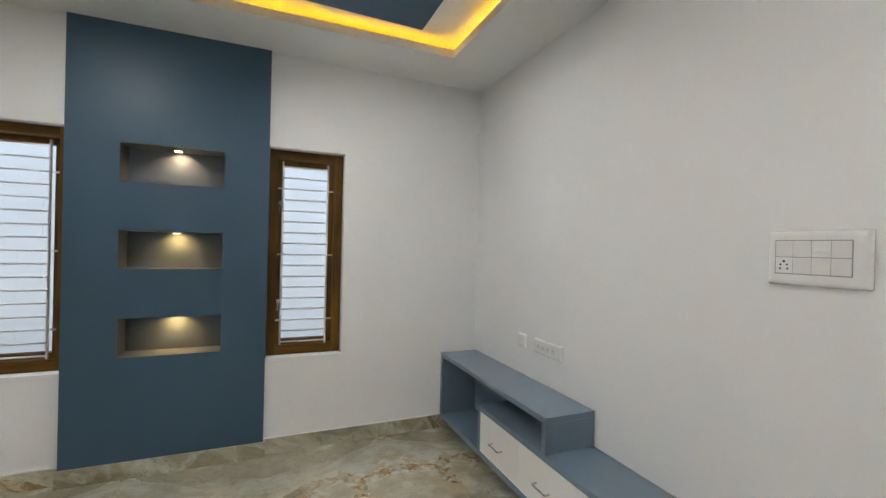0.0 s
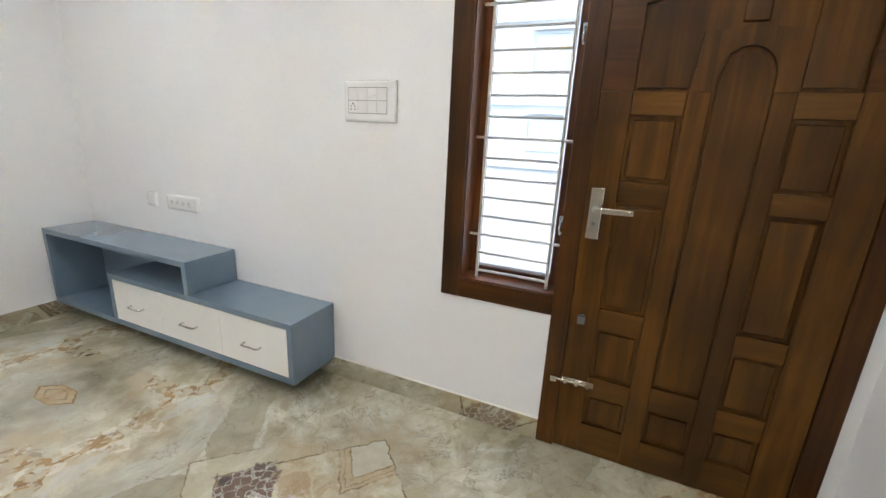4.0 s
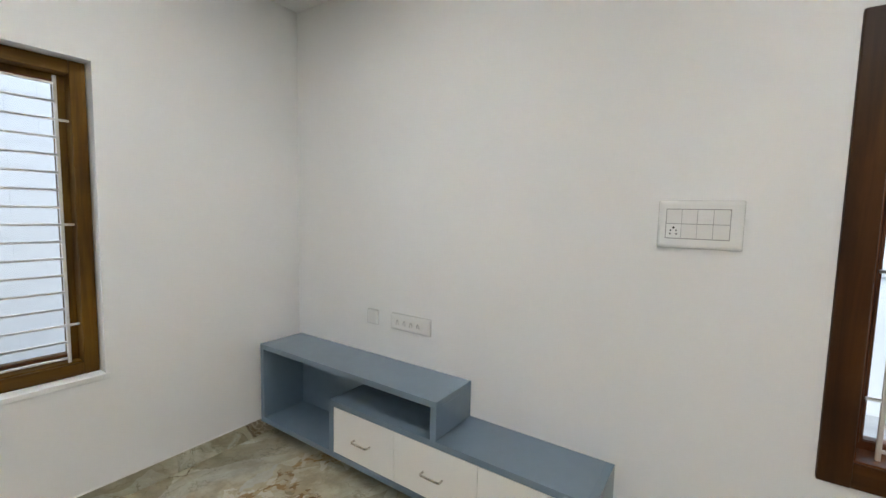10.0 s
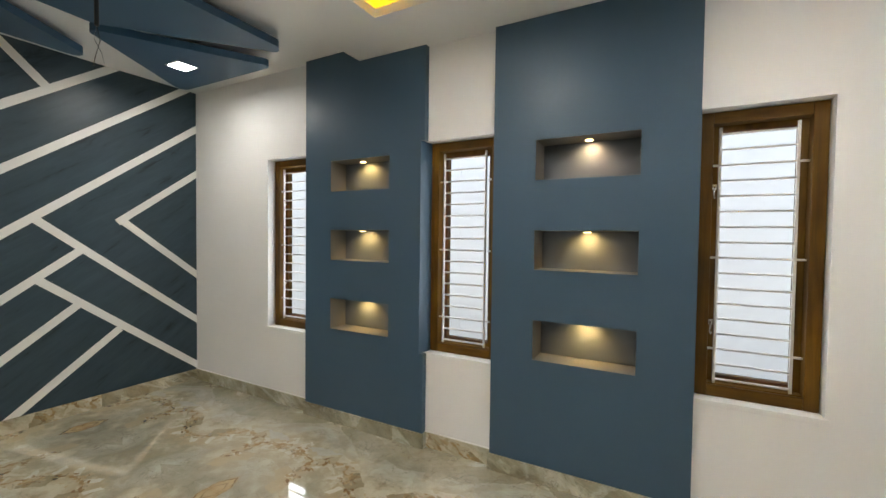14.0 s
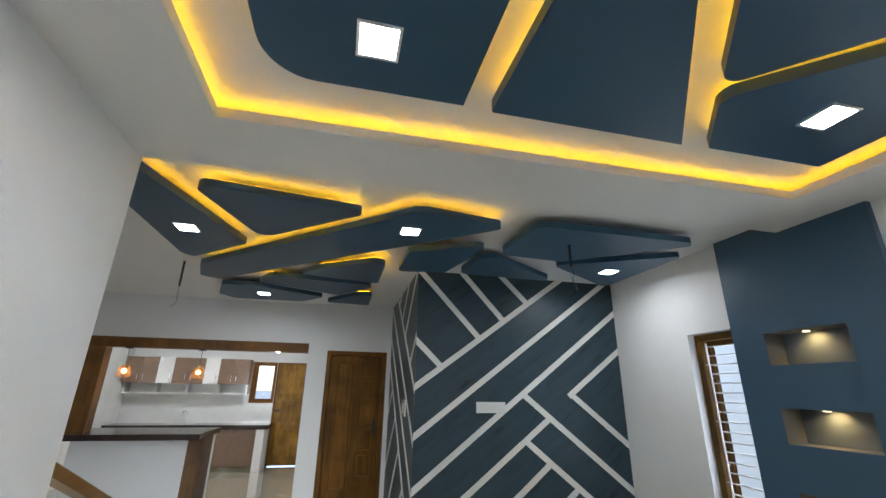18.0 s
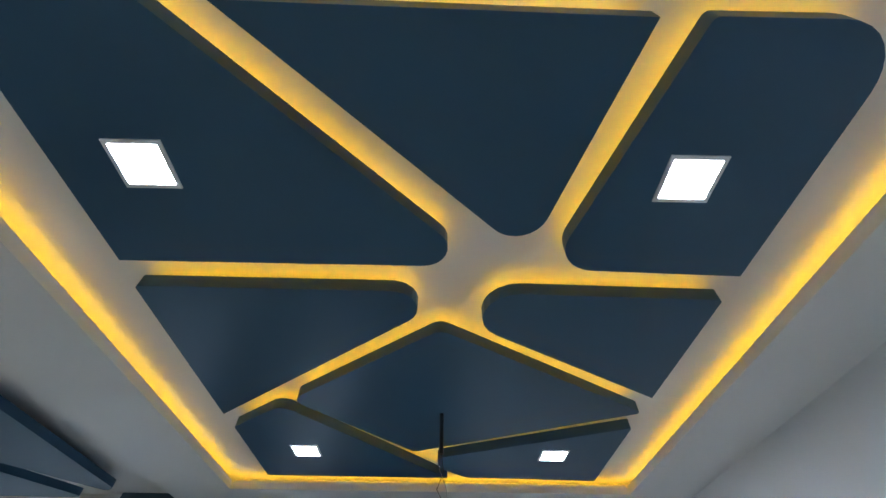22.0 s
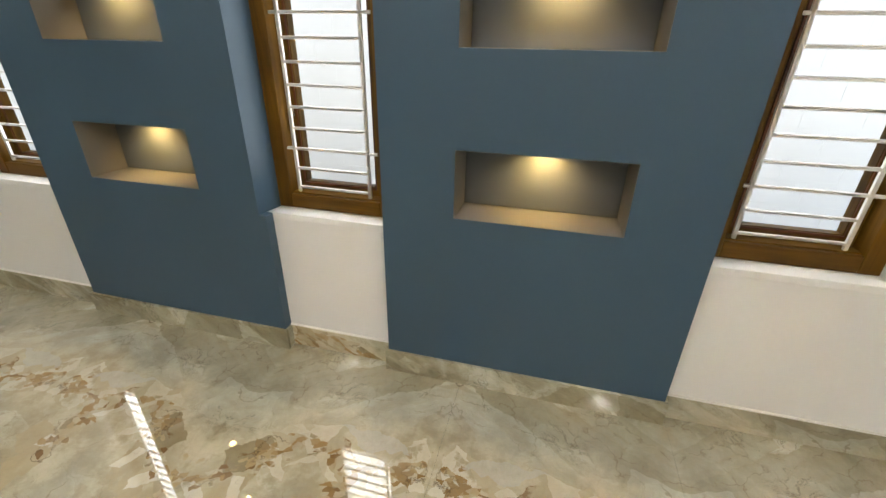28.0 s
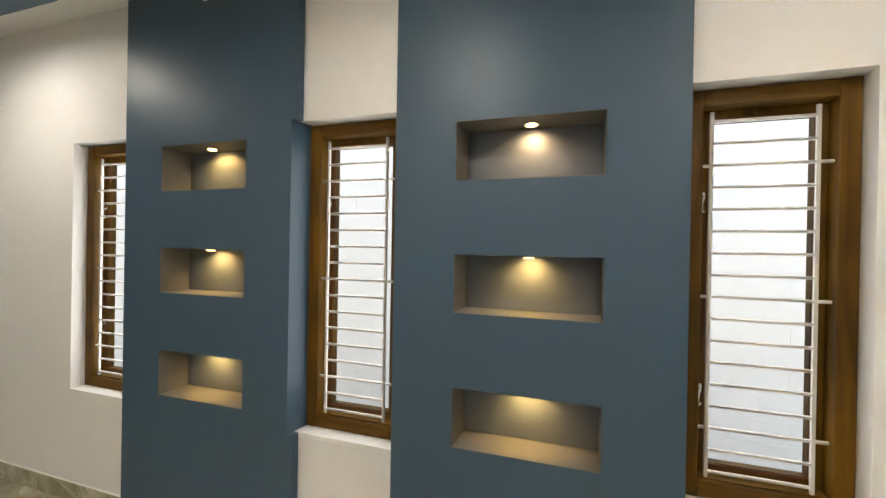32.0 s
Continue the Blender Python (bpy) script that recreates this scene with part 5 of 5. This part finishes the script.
def clip_outline(poly, lo, hi, k):
    """Cut a convex outline to lo..hi along coordinate k."""
    for limit, sign in ((lo, 1), (hi, -1)):
        out = []
        for i in range(len(poly)):
            p, q = poly[i - 1], poly[i]
            dp, dq = sign * (p[k] - limit), sign * (q[k] - limit)
            if dp * dq < 0:
                s = dp / (dp - dq)
                out.append(p + (q - p) * s)
            if dq >= 0:
                out.append(q)
        poly = out
        if len(poly) < 3:
            return []
    return poly


SK = 0.107
stripes = thing("stripe_set", (PAT_X, -1.2, SK), "raised white painted stripes in a chevron pattern", "wall stripes")
for k, (a, b) in enumerate((((-2.47, 1.625), (-0.62, 2.965)), ((-2.47, 1.148), (0.02, 2.995)), ((-2.47, 0.660), (0.03, 2.565)), ((-2.47, 0.200), (-0.955, 1.337)), ((-2.03, 0.075), (-0.970, 0.897)),
                            ((-1.42, 0.070), (-0.675, 0.650)), ((-1.235, 1.590), (0.03, 0.590)), ((-1.220, 1.120), (0.03, 0.125)), ((-0.690, 1.578), (0.03, 2.115)), ((-0.675, 1.612), (0.03, 1.050)),
                            ((-2.430, 2.915), (-1.735, 2.178)), ((-1.950, 2.935), (-1.452, 2.392)), ((-1.480, 2.930), (-1.145, 2.602)), ((-2.47, 2.158), (-2.150, 1.853)))):
    o = clip_outline(clip_outline(stripe(a, b), PAT_Y, 0.0, 0), SK, SLAB_Z, 1)
    if o:
        part("stripe", prism(o, PAT_X + 0.0005, PAT_X + 0.005 + 0.0002 * (k % 5), "x"), STRIPWHITE, stripes)
returns = thing("stripe_set", (-7.2, PAT_Y, SK), "raised white painted stripes on the wall return", "wall stripes")
for k, (a, b) in enumerate((((-5.98, 1.60), (-7.74, 2.92)), ((-5.98, 1.10), (-8.40, 2.89)), ((-5.98, 0.62), (-8.40, 2.42)), ((-5.98, 0.15), (-8.40, 2.02)),
                            ((-6.03, 2.92), (-6.83, 2.27)), ((-6.64, 2.93), (-7.18, 2.49)), ((-7.24, 2.94), (-7.56, 2.77)), ((-5.98, 2.19), (-6.37, 1.90)),
                            ((-6.56, 0.61), (-7.32, 0.07)), ((-7.00, 0.95), (-7.97, 0.05)), ((-7.45, 1.27), (-8.40, 0.50)), ((-7.90, 1.62), (-8.40, 1.22)))):
    o = clip_outline(clip_outline(stripe(a, b), -8.37, PAT_X, 0), SK, SLAB_Z, 1)
    if o:
        part("stripe", prism(o, PAT_Y - 0.005 - 0.0002 * (k % 5), PAT_Y - 0.0005, "y"), STRIPWHITE, returns)

def feature_socket():
    ob = thing("switch_plate", (PAT_X + 0.01, -1.61, 1.405), "long white switch plate on the feature wall", "switch plate")
    part("cover_plate", box(PAT_X + 0.0006, PAT_X + 0.016, -1.775, -1.450, 1.402, 1.512, 0.005), PLASTIC, ob)
    part("insert", box(PAT_X + 0.0155, PAT_X + 0.0172, -1.735, -1.490, 1.428, 1.486, 0.001), PLASTIC2, ob)
    for y in (-1.68, -1.55, -1.52):
        part("rocker", box(PAT_X + 0.017, PAT_X + 0.019, y - 0.012, y + 0.012, 1.436, 1.478, 0.001), PLASTIC, ob)


feature_socket()


def return_plate():
    ob = thing("switch_plate", (-6.68, PAT_Y - 0.01, 1.33), "white switch plate on the wall return", "switch plate")
    part("cover_plate", box(-6.80, -6.56, PAT_Y - 0.016, PAT_Y - 0.0006, 1.33, 1.51, 0.005), PLASTIC, ob)
    part("insert", box(-6.765, -6.595, PAT_Y - 0.0175, PAT_Y - 0.0155, 1.365, 1.475, 0.001), PLASTIC2, ob)


return_plate()

# ---------------------------------------------------------------- inner door
def inner_door():
    ob = thing("door_2", (BACK_X, -2.96, 0), "closed brown timber panelled inner door", "door", "", "structure")
    X = BACK_X
    part("frame_jamb", box(X - 0.12, X + 0.004, -3.415, -3.350, 0.0, 2.179, 0.003), INNER, ob)
    part("frame_jamb", box(X - 0.12, X + 0.004, -2.565, -2.500, 0.0, 2.179, 0.003), INNER, ob)
    part("frame_head", box(X - 0.12, X + 0.004, -3.350, -2.565, 2.115, 2.179, 0.003), INNER, ob)
    leaf = part("leaf", box(X - 0.085, X - 0.050, -3.3498, -2.5652, 0.016, 2.1148), INNER, ob)
    fields = [(-2.87, -2.66, z, z + 0.29) for z in (0.42, 0.77, 1.12, 1.47, 1.80)]
    part("stile_face", holed("x", -3.346, -2.569, 0.018, 2.112, X - 0.050, X - 0.034, [(a, b, lo, min(hi, 2.05)) for a, b, lo, hi in fields] + [(-3.24, -2.98, 0.25, 2.02)]), INNER, leaf)
    for a, b, lo, hi in fields:
        part("raised_field", box(X - 0.050, X - 0.036, a + 0.018, b - 0.018, lo + 0.018, min(hi, 2.05) - 0.018, 0.010), INNER, leaf)
    part("raised_field", box(X - 0.050, X - 0.040, -3.220, -3.000, 0.270, 2.000, 0.009), INNER, leaf)
    plate = part("handle_plate", box(X - 0.034, X - 0.026, -2.655, -2.615, 0.98, 1.20, 0.003), BLACK, ob, "dark lock plate")
    part("lever", tube([(X - 0.032, -2.635, 1.12), (X + 0.010, -2.635, 1.12), (X + 0.014, -2.70, 1.118), (X + 0.012, -2.75, 1.114)], 0.010, 8), BLACK, plate, "dark lever")


inner_door()

# ---------------------------------------------------------------- kitchen opening, bar and kitchen
def kitchen_frame():
    ob = thing("opening_frame", (BACK_X, -5.2, 0), "brown timber lining of the kitchen opening", "door frame", "", "structure")
    part("beam", box(BACK_X - 0.22, BACK_X - 0.035, -6.75, -3.701, 2.140, 2.279, 0.003), BEAMWOOD, ob)
    part("post", box(BACK_X - 0.22, BACK_X - 0.037, -6.75, -6.41, 1.030, 2.140, 0.003), BEAMWOOD, ob)
    part("spot", cylinder((BACK_X - 0.09, -4.15, 2.1395), (BACK_X - 0.09, -4.15, 2.134), 0.018, 16), LAMP, ob, "lit spotlight")


def bar_counter():
    ob = thing("bar_counter", (-8.6, -5.8, 0), "breakfast bar with dark granite top and brown end panel", "counter")
    part("half_wall", box(-8.98, -8.86, -6.75, -4.94, 0.0, 0.955), WHITE, ob, "white half wall")
    part("skirting", box(-8.86, -8.848, -6.75, -5.16, 0.0, 0.10), SKIRT, ob, "marble skirting")
    part("end_panel", box(-8.86, -8.31, -5.11, -4.94, 0.10, 0.955, 0.002), ENDPANEL, ob, "dark brown end panel")
    part("end_panel_edge", box(-8.312, -8.300, -5.10, -4.95, 0.10, 0.955, 0.002), ENDPANEL, ob, "timber edge")
    part("plinth", box(-8.87, -8.29, -5.12, -4.93, 0.0, 0.10), DULLSTONE, ob, "grey stone plinth")
    part("worktop", box(-9.12, -8.08, -6.75, -4.92, 0.955, 1.030, 0.006), GRANITE, ob, "polished dark granite top")


def kitchen():
    base = thing("base_cabinet", (-11.85, -6.3, 0), "brown laminate base cabinets under a dark worktop", "cabinet")
    part("body", box(-12.13, -11.58, -7.598, -4.79, 0.10, 0.80), BROWNLAM, base)
    part("end_wall", box(-12.13, -11.56, -4.79, -4.63, 0.0, 0.80), WHITE, base, "white end wall")
    part("plinth", box(-12.13, -11.62, -7.598, -4.79, 0.0, 0.10), SKIRT, base)
    for k in range(6):
        d = part("cabinet_door", box(-11.58, -11.562, -7.59 + k * 0.465, -7.13 + k * 0.465, 0.11, 0.79, 0.002), BROWNLAM, base)
    part("worktop", box(-12.14, -11.52, -7.598, -4.56, 0.80, 0.885, 0.006), GRANITE, base, "dark granite worktop")
    part("splashback", box(-12.148, -12.135, -7.598, -5.14, 0.885, 1.68), SPLASH, base, "white marble splashback")
    part("splashback", box(-12.148, -12.135, -5.139, -4.63, 0.885, 1.292), SPLASH, base, "white marble splashback")
    sink = thing("sink", (-11.8, -6.30, 0.88), "steel kitchen sink with a tall tap", "sink")
    part("rim", box(-12.02, -11.60, -6.62, -6.02, 0.883, 0.890, 0.002), STEEL, sink)
    part("tap", tube([(-12.05, -6.30, 0.885), (-12.05, -6.30, 1.08), (-12.04, -6.31, 1.12), (-12.00, -6.33, 1.135), (-11.95, -6.35, 1.12), (-11.93, -6.36, 1.07)], 0.013, 10), STEEL, sink, "chrome swan-neck tap")
    spans = ((-7.555, -6.945, BROWNLAM), (-6.945, -6.65, GLOSSWHITE), (-6.65, -6.045, BROWNLAM), (-6.045, -5.755, GLOSSWHITE), (-5.755, -5.14, BROWNLAM))
    for a, b, mat in spans:
        kind = "brown" if mat is BROWNLAM else "gloss white"
        c = thing("wall_cabinet", (-11.98, (a + b) / 2, 1.68), f"{kind} laminate kitchen wall cabinet", "cabinet", "kitchen wall cabinets")
        part("body", box(-12.13, -11.82, a + 0.002, b - 0.002, 1.68, 2.21), mat, c)
        n = 2 if b - a > 0.5 else 1
        w = (b - a) / n
        for k in range(n):
            d = part("cabinet_door", box(-11.82, -11.802, a + k * w + 0.003, a + (k + 1) * w - 0.003, 1.683, 2.207, 0.002), mat, c)
            y = a + (k + 1) * w - 0.05 if k == 0 else a + k * w + 0.05
            part("handle", box(-11.802, -11.785, y - 0.006, y + 0.006, 1.74, 1.86, 0.002), STEEL, d, "steel handle")
    rack = thing("open_shelf", (-11.98, -6.45, 1.46), "white open shelf under the kitchen wall cabinets", "shelf")
    part("board", box(-12.13, -11.86, -7.55, -5.145, 1.475, 1.50), GLOSSWHITE, rack)
    for k in range(5):
        part("bracket", box(-12.13, -11.88, -7.545 + k * 0.5925, -7.525 + k * 0.5925, 1.50, 1.68), GLOSSWHITE, rack)
    # two lights added on the hidden ceiling to brighten the kitchen
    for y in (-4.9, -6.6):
        light = thing("downlight", (-10.3, y, SLAB_Z), "added unseen square light that brightens the kitchen", "ceiling light", "kitchen lights")
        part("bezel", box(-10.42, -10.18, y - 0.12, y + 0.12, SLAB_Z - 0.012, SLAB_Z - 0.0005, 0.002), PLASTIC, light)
        part("diffuser", box(-10.40, -10.20, y - 0.10, y + 0.10, SLAB_Z - 0.016, SLAB_Z - 0.0125), KITCHEN_FILL, light, "lit white diffuser")


def pendant(y):
    x, z = -8.45, 1.80
    ob = thing("pendant_lamp", (x, y, z - 0.08), "amber glass pendant lamp with a glowing bulb", "pendant lamp", "bar pendant lamps")
    part("cord", cylinder((x, y, z + 0.09), (x, y, 2.140), 0.004, 6), BLACK, ob)
    part("canopy", cylinder((x, y, 2.120), (x, y, 2.1395), 0.05, 16), BLACK, ob)
    part("holder", cylinder((x, y, z + 0.05), (x, y, z + 0.11), 0.018, 12), BRASS, ob)
    bm = bmesh.new()
    bmesh.ops.create_uvsphere(bm, u_segments=14, v_segments=10, radius=0.028, matrix=Matrix.Translation((x, y, z + 0.015)))
    part("bulb", bm, BULB, ob, "glowing warm bulb", True)
    prof = [(0.03, 0.10), (0.06, 0.07), (0.075, 0.03), (0.085, -0.03), (0.08, -0.07)]
    bm = bmesh.new()
    seg = 20
    rings = [[bm.verts.new((x + r * math.cos(k * math.tau / seg), y + r * math.sin(k * math.tau / seg), z + h)) for k in range(seg)] for r, h in prof]
    for a, b in zip(rings, rings[1:]):
        for k in range(seg):
            bm.faces.new((a[k], a[(k + 1) % seg], b[(k + 1) % seg], b[k]))
    bmesh.ops.solidify(bm, geom=bm.faces[:], thickness=0.003)
    part("shade", bm, AMBER, ob, "amber glass shade", True).visible_shadow = False


kitchen_frame()
bar_counter()
kitchen()
pendant(-6.136)
pendant(-5.192)

kw = thing("window_5", (KIT_X, -4.95, 1.31), "small kitchen window with brown frame and bright glass", "window", "", "structure")
part("frame", holed("x", -5.134, -4.623, 1.296, 2.179, KIT_X - 0.08, KIT_X + 0.012, [(-5.02, -4.68, 1.385, 2.10)]), INNER, kw)
part("pane", box(KIT_X - 0.05, KIT_X - 0.046, -5.02, -4.68, 1.385, 2.10), GLASS, kw).visible_shadow = False
for k in range(7):
    part("bar", box(KIT_X - 0.02, KIT_X - 0.01, -5.02, -4.68, 1.44 + k * 0.1, 1.449 + k * 0.1), STEELWHITE, kw)
kd = thing("door_3", (KIT_X, -4.37, 0), "yellow-brown timber kitchen back door", "door", "", "structure")
part("frame", holed("x", -4.614, -3.861, 0.0, 2.179, KIT_X - 0.10, KIT_X + 0.005, [(-4.575, -3.92, -0.1, 2.14)]), INNER, kd)
leaf = part("leaf", box(KIT_X - 0.07, KIT_X - 0.03, -4.5748, -3.9202, 0.02, 2.1398), YELLOWOOD, kd)
for lo, hi in ((0.2, 0.75), (0.9, 1.35), (1.5, 2.0)):
    part("raised_field", box(KIT_X - 0.03, KIT_X - 0.022, -4.50, -4.00, lo, hi, 0.005), YELLOWOOD, leaf)
part("bolt", box(KIT_X - 0.030, KIT_X - 0.01, -4.57, -4.45, 1.12, 1.15, 0.003), BLACK, kd)


# ---------------------------------------------------------------- stair rail
def stair_rail():
    ob = thing("stair_rail", (-5.40, -4.52, 0), "brown timber stair handrail with steel tubes", "stair rail")
    y = -4.52
    part("newel", box(-5.46, -5.38, y - 0.035, y + 0.035, 0.0, 0.690, 0.006), RAILWOOD, ob)
    a, b = Vector((-5.46, y, 0.665)), Vector((-2.3, y, 0.665 + 3.16 * 0.43))
    d = (b - a).normalized()
    up = Vector((-d.z, 0, d.x))
    bm = bmesh.new()
    vs = []
    for p in (a, b):
        vs.append([bm.verts.new(p + up * h + Vector((0, s, 0))) for h, s in ((-0.035, -0.035), (-0.035, 0.035), (0.025, 0.035), (0.035, 0.022), (0.035, -0.022), (0.025, -0.035))])
    for k in range(6):
        bm.faces.new((vs[0][k], vs[0][(k + 1) % 6], vs[1][(k + 1) % 6], vs[1][k]))
    bm.faces.new(vs[0])
    bm.faces.new(vs[1][::-1])
    part("handrail", bm, RAILWOOD, ob)
    for k in range(4):
        off = -0.04 - 0.115 * (k + 1)
        part("tube", cylinder(Vector((-5.40, y, 0.690)) + Vector((0, 0, off)), b + Vector((0, 0, off)), 0.0125, 12), STEEL, ob, "polished steel tube", True)
    part("newel", box(-2.42, -2.34, y - 0.035, y + 0.035, 0.0, 1.95, 0.006), RAILWOOD, ob)


stair_rail()

# ---------------------------------------------------------------- outside
setting("ground", box(-400, 400, -400, 400, -0.85, -0.80), OUTGROUND, "pale paved yard around the house", "ground")
bwall = thing("boundary_wall", (-3.5, 2.4, -0.8), "white painted block boundary wall beside the house", "boundary wall", "", "structure")
part("core", box(-16, 6, 2.42, 2.60, -0.8, 6.2), OUTWALL, bwall)
bm = bmesh.new()
for j in range(34):
    for i in range(24):
        xa = -7.6 + i * 0.40 + (0.2 if j % 2 else 0.0)
        box(xa + 0.0010, xa + 0.3990, 2.4170, 2.4195, -0.8 + j * 0.2 + 0.0010, -0.6 + j * 0.2 - 0.0010, 0, bm)
tagged(part("blocks", bm, OUTWALL, bwall), kind="stuff")
ewall = thing("boundary_wall", (5.1, -3.0, -0.8), "white plastered compound wall before the entrance side", "boundary wall", "", "structure")
part("core", box(5.0, 5.15, -16, 2.42, -0.8, 0.86), EASTWALL, ewall)
part("coping", box(4.97, 5.18, -16, 2.42, 0.86, 0.92, 0.01), EASTWALL, ewall)
house = thing("neighbour_house", (17, -3, -0.8), "pale three-storey neighbouring house across the yard", "house")
part("wall", box(15.5, 20, -16, 9, -0.8, 12.5), OUTHOUSE, house)
part("roof", box(15.2, 20.3, -16.3, 9.3, 12.5, 12.8), OUTWALL, house)
for z in (2.55, 5.55, 8.55):
    part("floor_band", box(15.38, 15.5, -16, 9, z, z + 0.35, 0.02), EASTWALL, house, "white projecting floor band")
for y in (-5.6, -3.2, -0.8):
    for z in (0.9, 3.9, 6.9):
        frame_part = part("window_frame", holed("x", y - 0.08, y + 1.28, z - 0.08, z + 1.28, 15.44, 15.5, [(y, y + 1.2, z, z + 1.2)]), OUTWALL, house)
        part("pane", box(15.47, 15.5, y, y + 1.2, z, z + 1.2), OUTPANE, frame_part)
        part("sunshade", box(15.36, 15.5, y - 0.2, y + 1.4, z + 1.34, z + 1.42), EASTWALL, house)

# ---------------------------------------------------------------- marble skirting tiles
skirting = thing("baseboard", (-3, -0.02, 0), "polished marble skirting tiles along the walls", "skirting", "", "structure")
def skirt_run(a, b, out, white):
    """Skirting along the wall line a-b; out is the way into the room."""
    a, b, out = Vector((*a, 0)), Vector((*b, 0)), Vector((*out, 0))
    length = (b - a).length
    way = (b - a) / length
    n = max(1, round(length / 0.8))
    for k in range(n):
        p, q = a + way * (length * k / n + 0.0006), a + way * (length * (k + 1) / n - 0.0006)
        poly = [p, q, q + out * 0.012, p + out * 0.012]
        part("skirting_tile", prism([(v.x, v.y) for v in poly], 0.0, SK - 0.002, "z"), SKIRT, skirting)
    poly = [a, b, b + out * 0.009, a + out * 0.009]
    if not white:
        return
    part("top_joint", prism([(v.x, v.y) for v in poly], SK - 0.0018, SK + 0.0025, "z"), STRIPWHITE, skirting, "thin white filler line")


for a, b, out in (((0, 0), (P1[1], 0), (0, -1)), ((P1[1] + 0.012, PANEL_Y), (P1[0] - 0.012, PANEL_Y), (0, -1)), ((P1[0], 0), (P2[1], 0), (0, -1)), ((P2[1] + 0.012, PANEL_Y), (P2[0] - 0.012, PANEL_Y), (0, -1)),
                  ((P1[1], -0.012), (P1[1], PANEL_Y), (1, 0)), ((P2[1], -0.012), (P2[1], PANEL_Y), (1, 0)), ((P1[0], -0.012), (P1[0], PANEL_Y), (-1, 0)), ((P2[0], -0.012), (P2[0], PANEL_Y), (-1, 0)),
                  ((P2[0], 0), (PAT_X, 0), (0, -1)), ((0, -0.012), (0, -3.2905), (-1, 0)), ((0, SOUTH_Y), (-3.85, SOUTH_Y), (0, 1)), ((PAT_X, -0.012), (PAT_X, PAT_Y), (1, 0)),
                  ((PAT_X + 0.012, PAT_Y), (-8.37, PAT_Y), (0, -1)), ((BACK_X, -3.416), (BACK_X, -3.70), (1, 0))):
    skirt_run(a, b, out, PANEL_Y not in (a[1], b[1]) and a[0] != PAT_X and a[0] != PAT_X + 0.012)

# ---------------------------------------------------------------- floor tiles
xs = [-12.4] + [-0.81 * k for k in range(15, -1, -1)] + [0.25]
ys = [-8.5, -7.54, -5.92, -4.30, -2.68, -1.06, 0.02]
J = 0.0004
for xa, xb in zip(xs, xs[1:]):
    for ya, yb in zip(ys, ys[1:]):
        if xa >= -1.7 and yb <= -4.29:
            continue
        part("floor_tile", box(xa + J, xb - J, ya + J, yb - J, -0.0119, 0.0), MARBLE, floor)
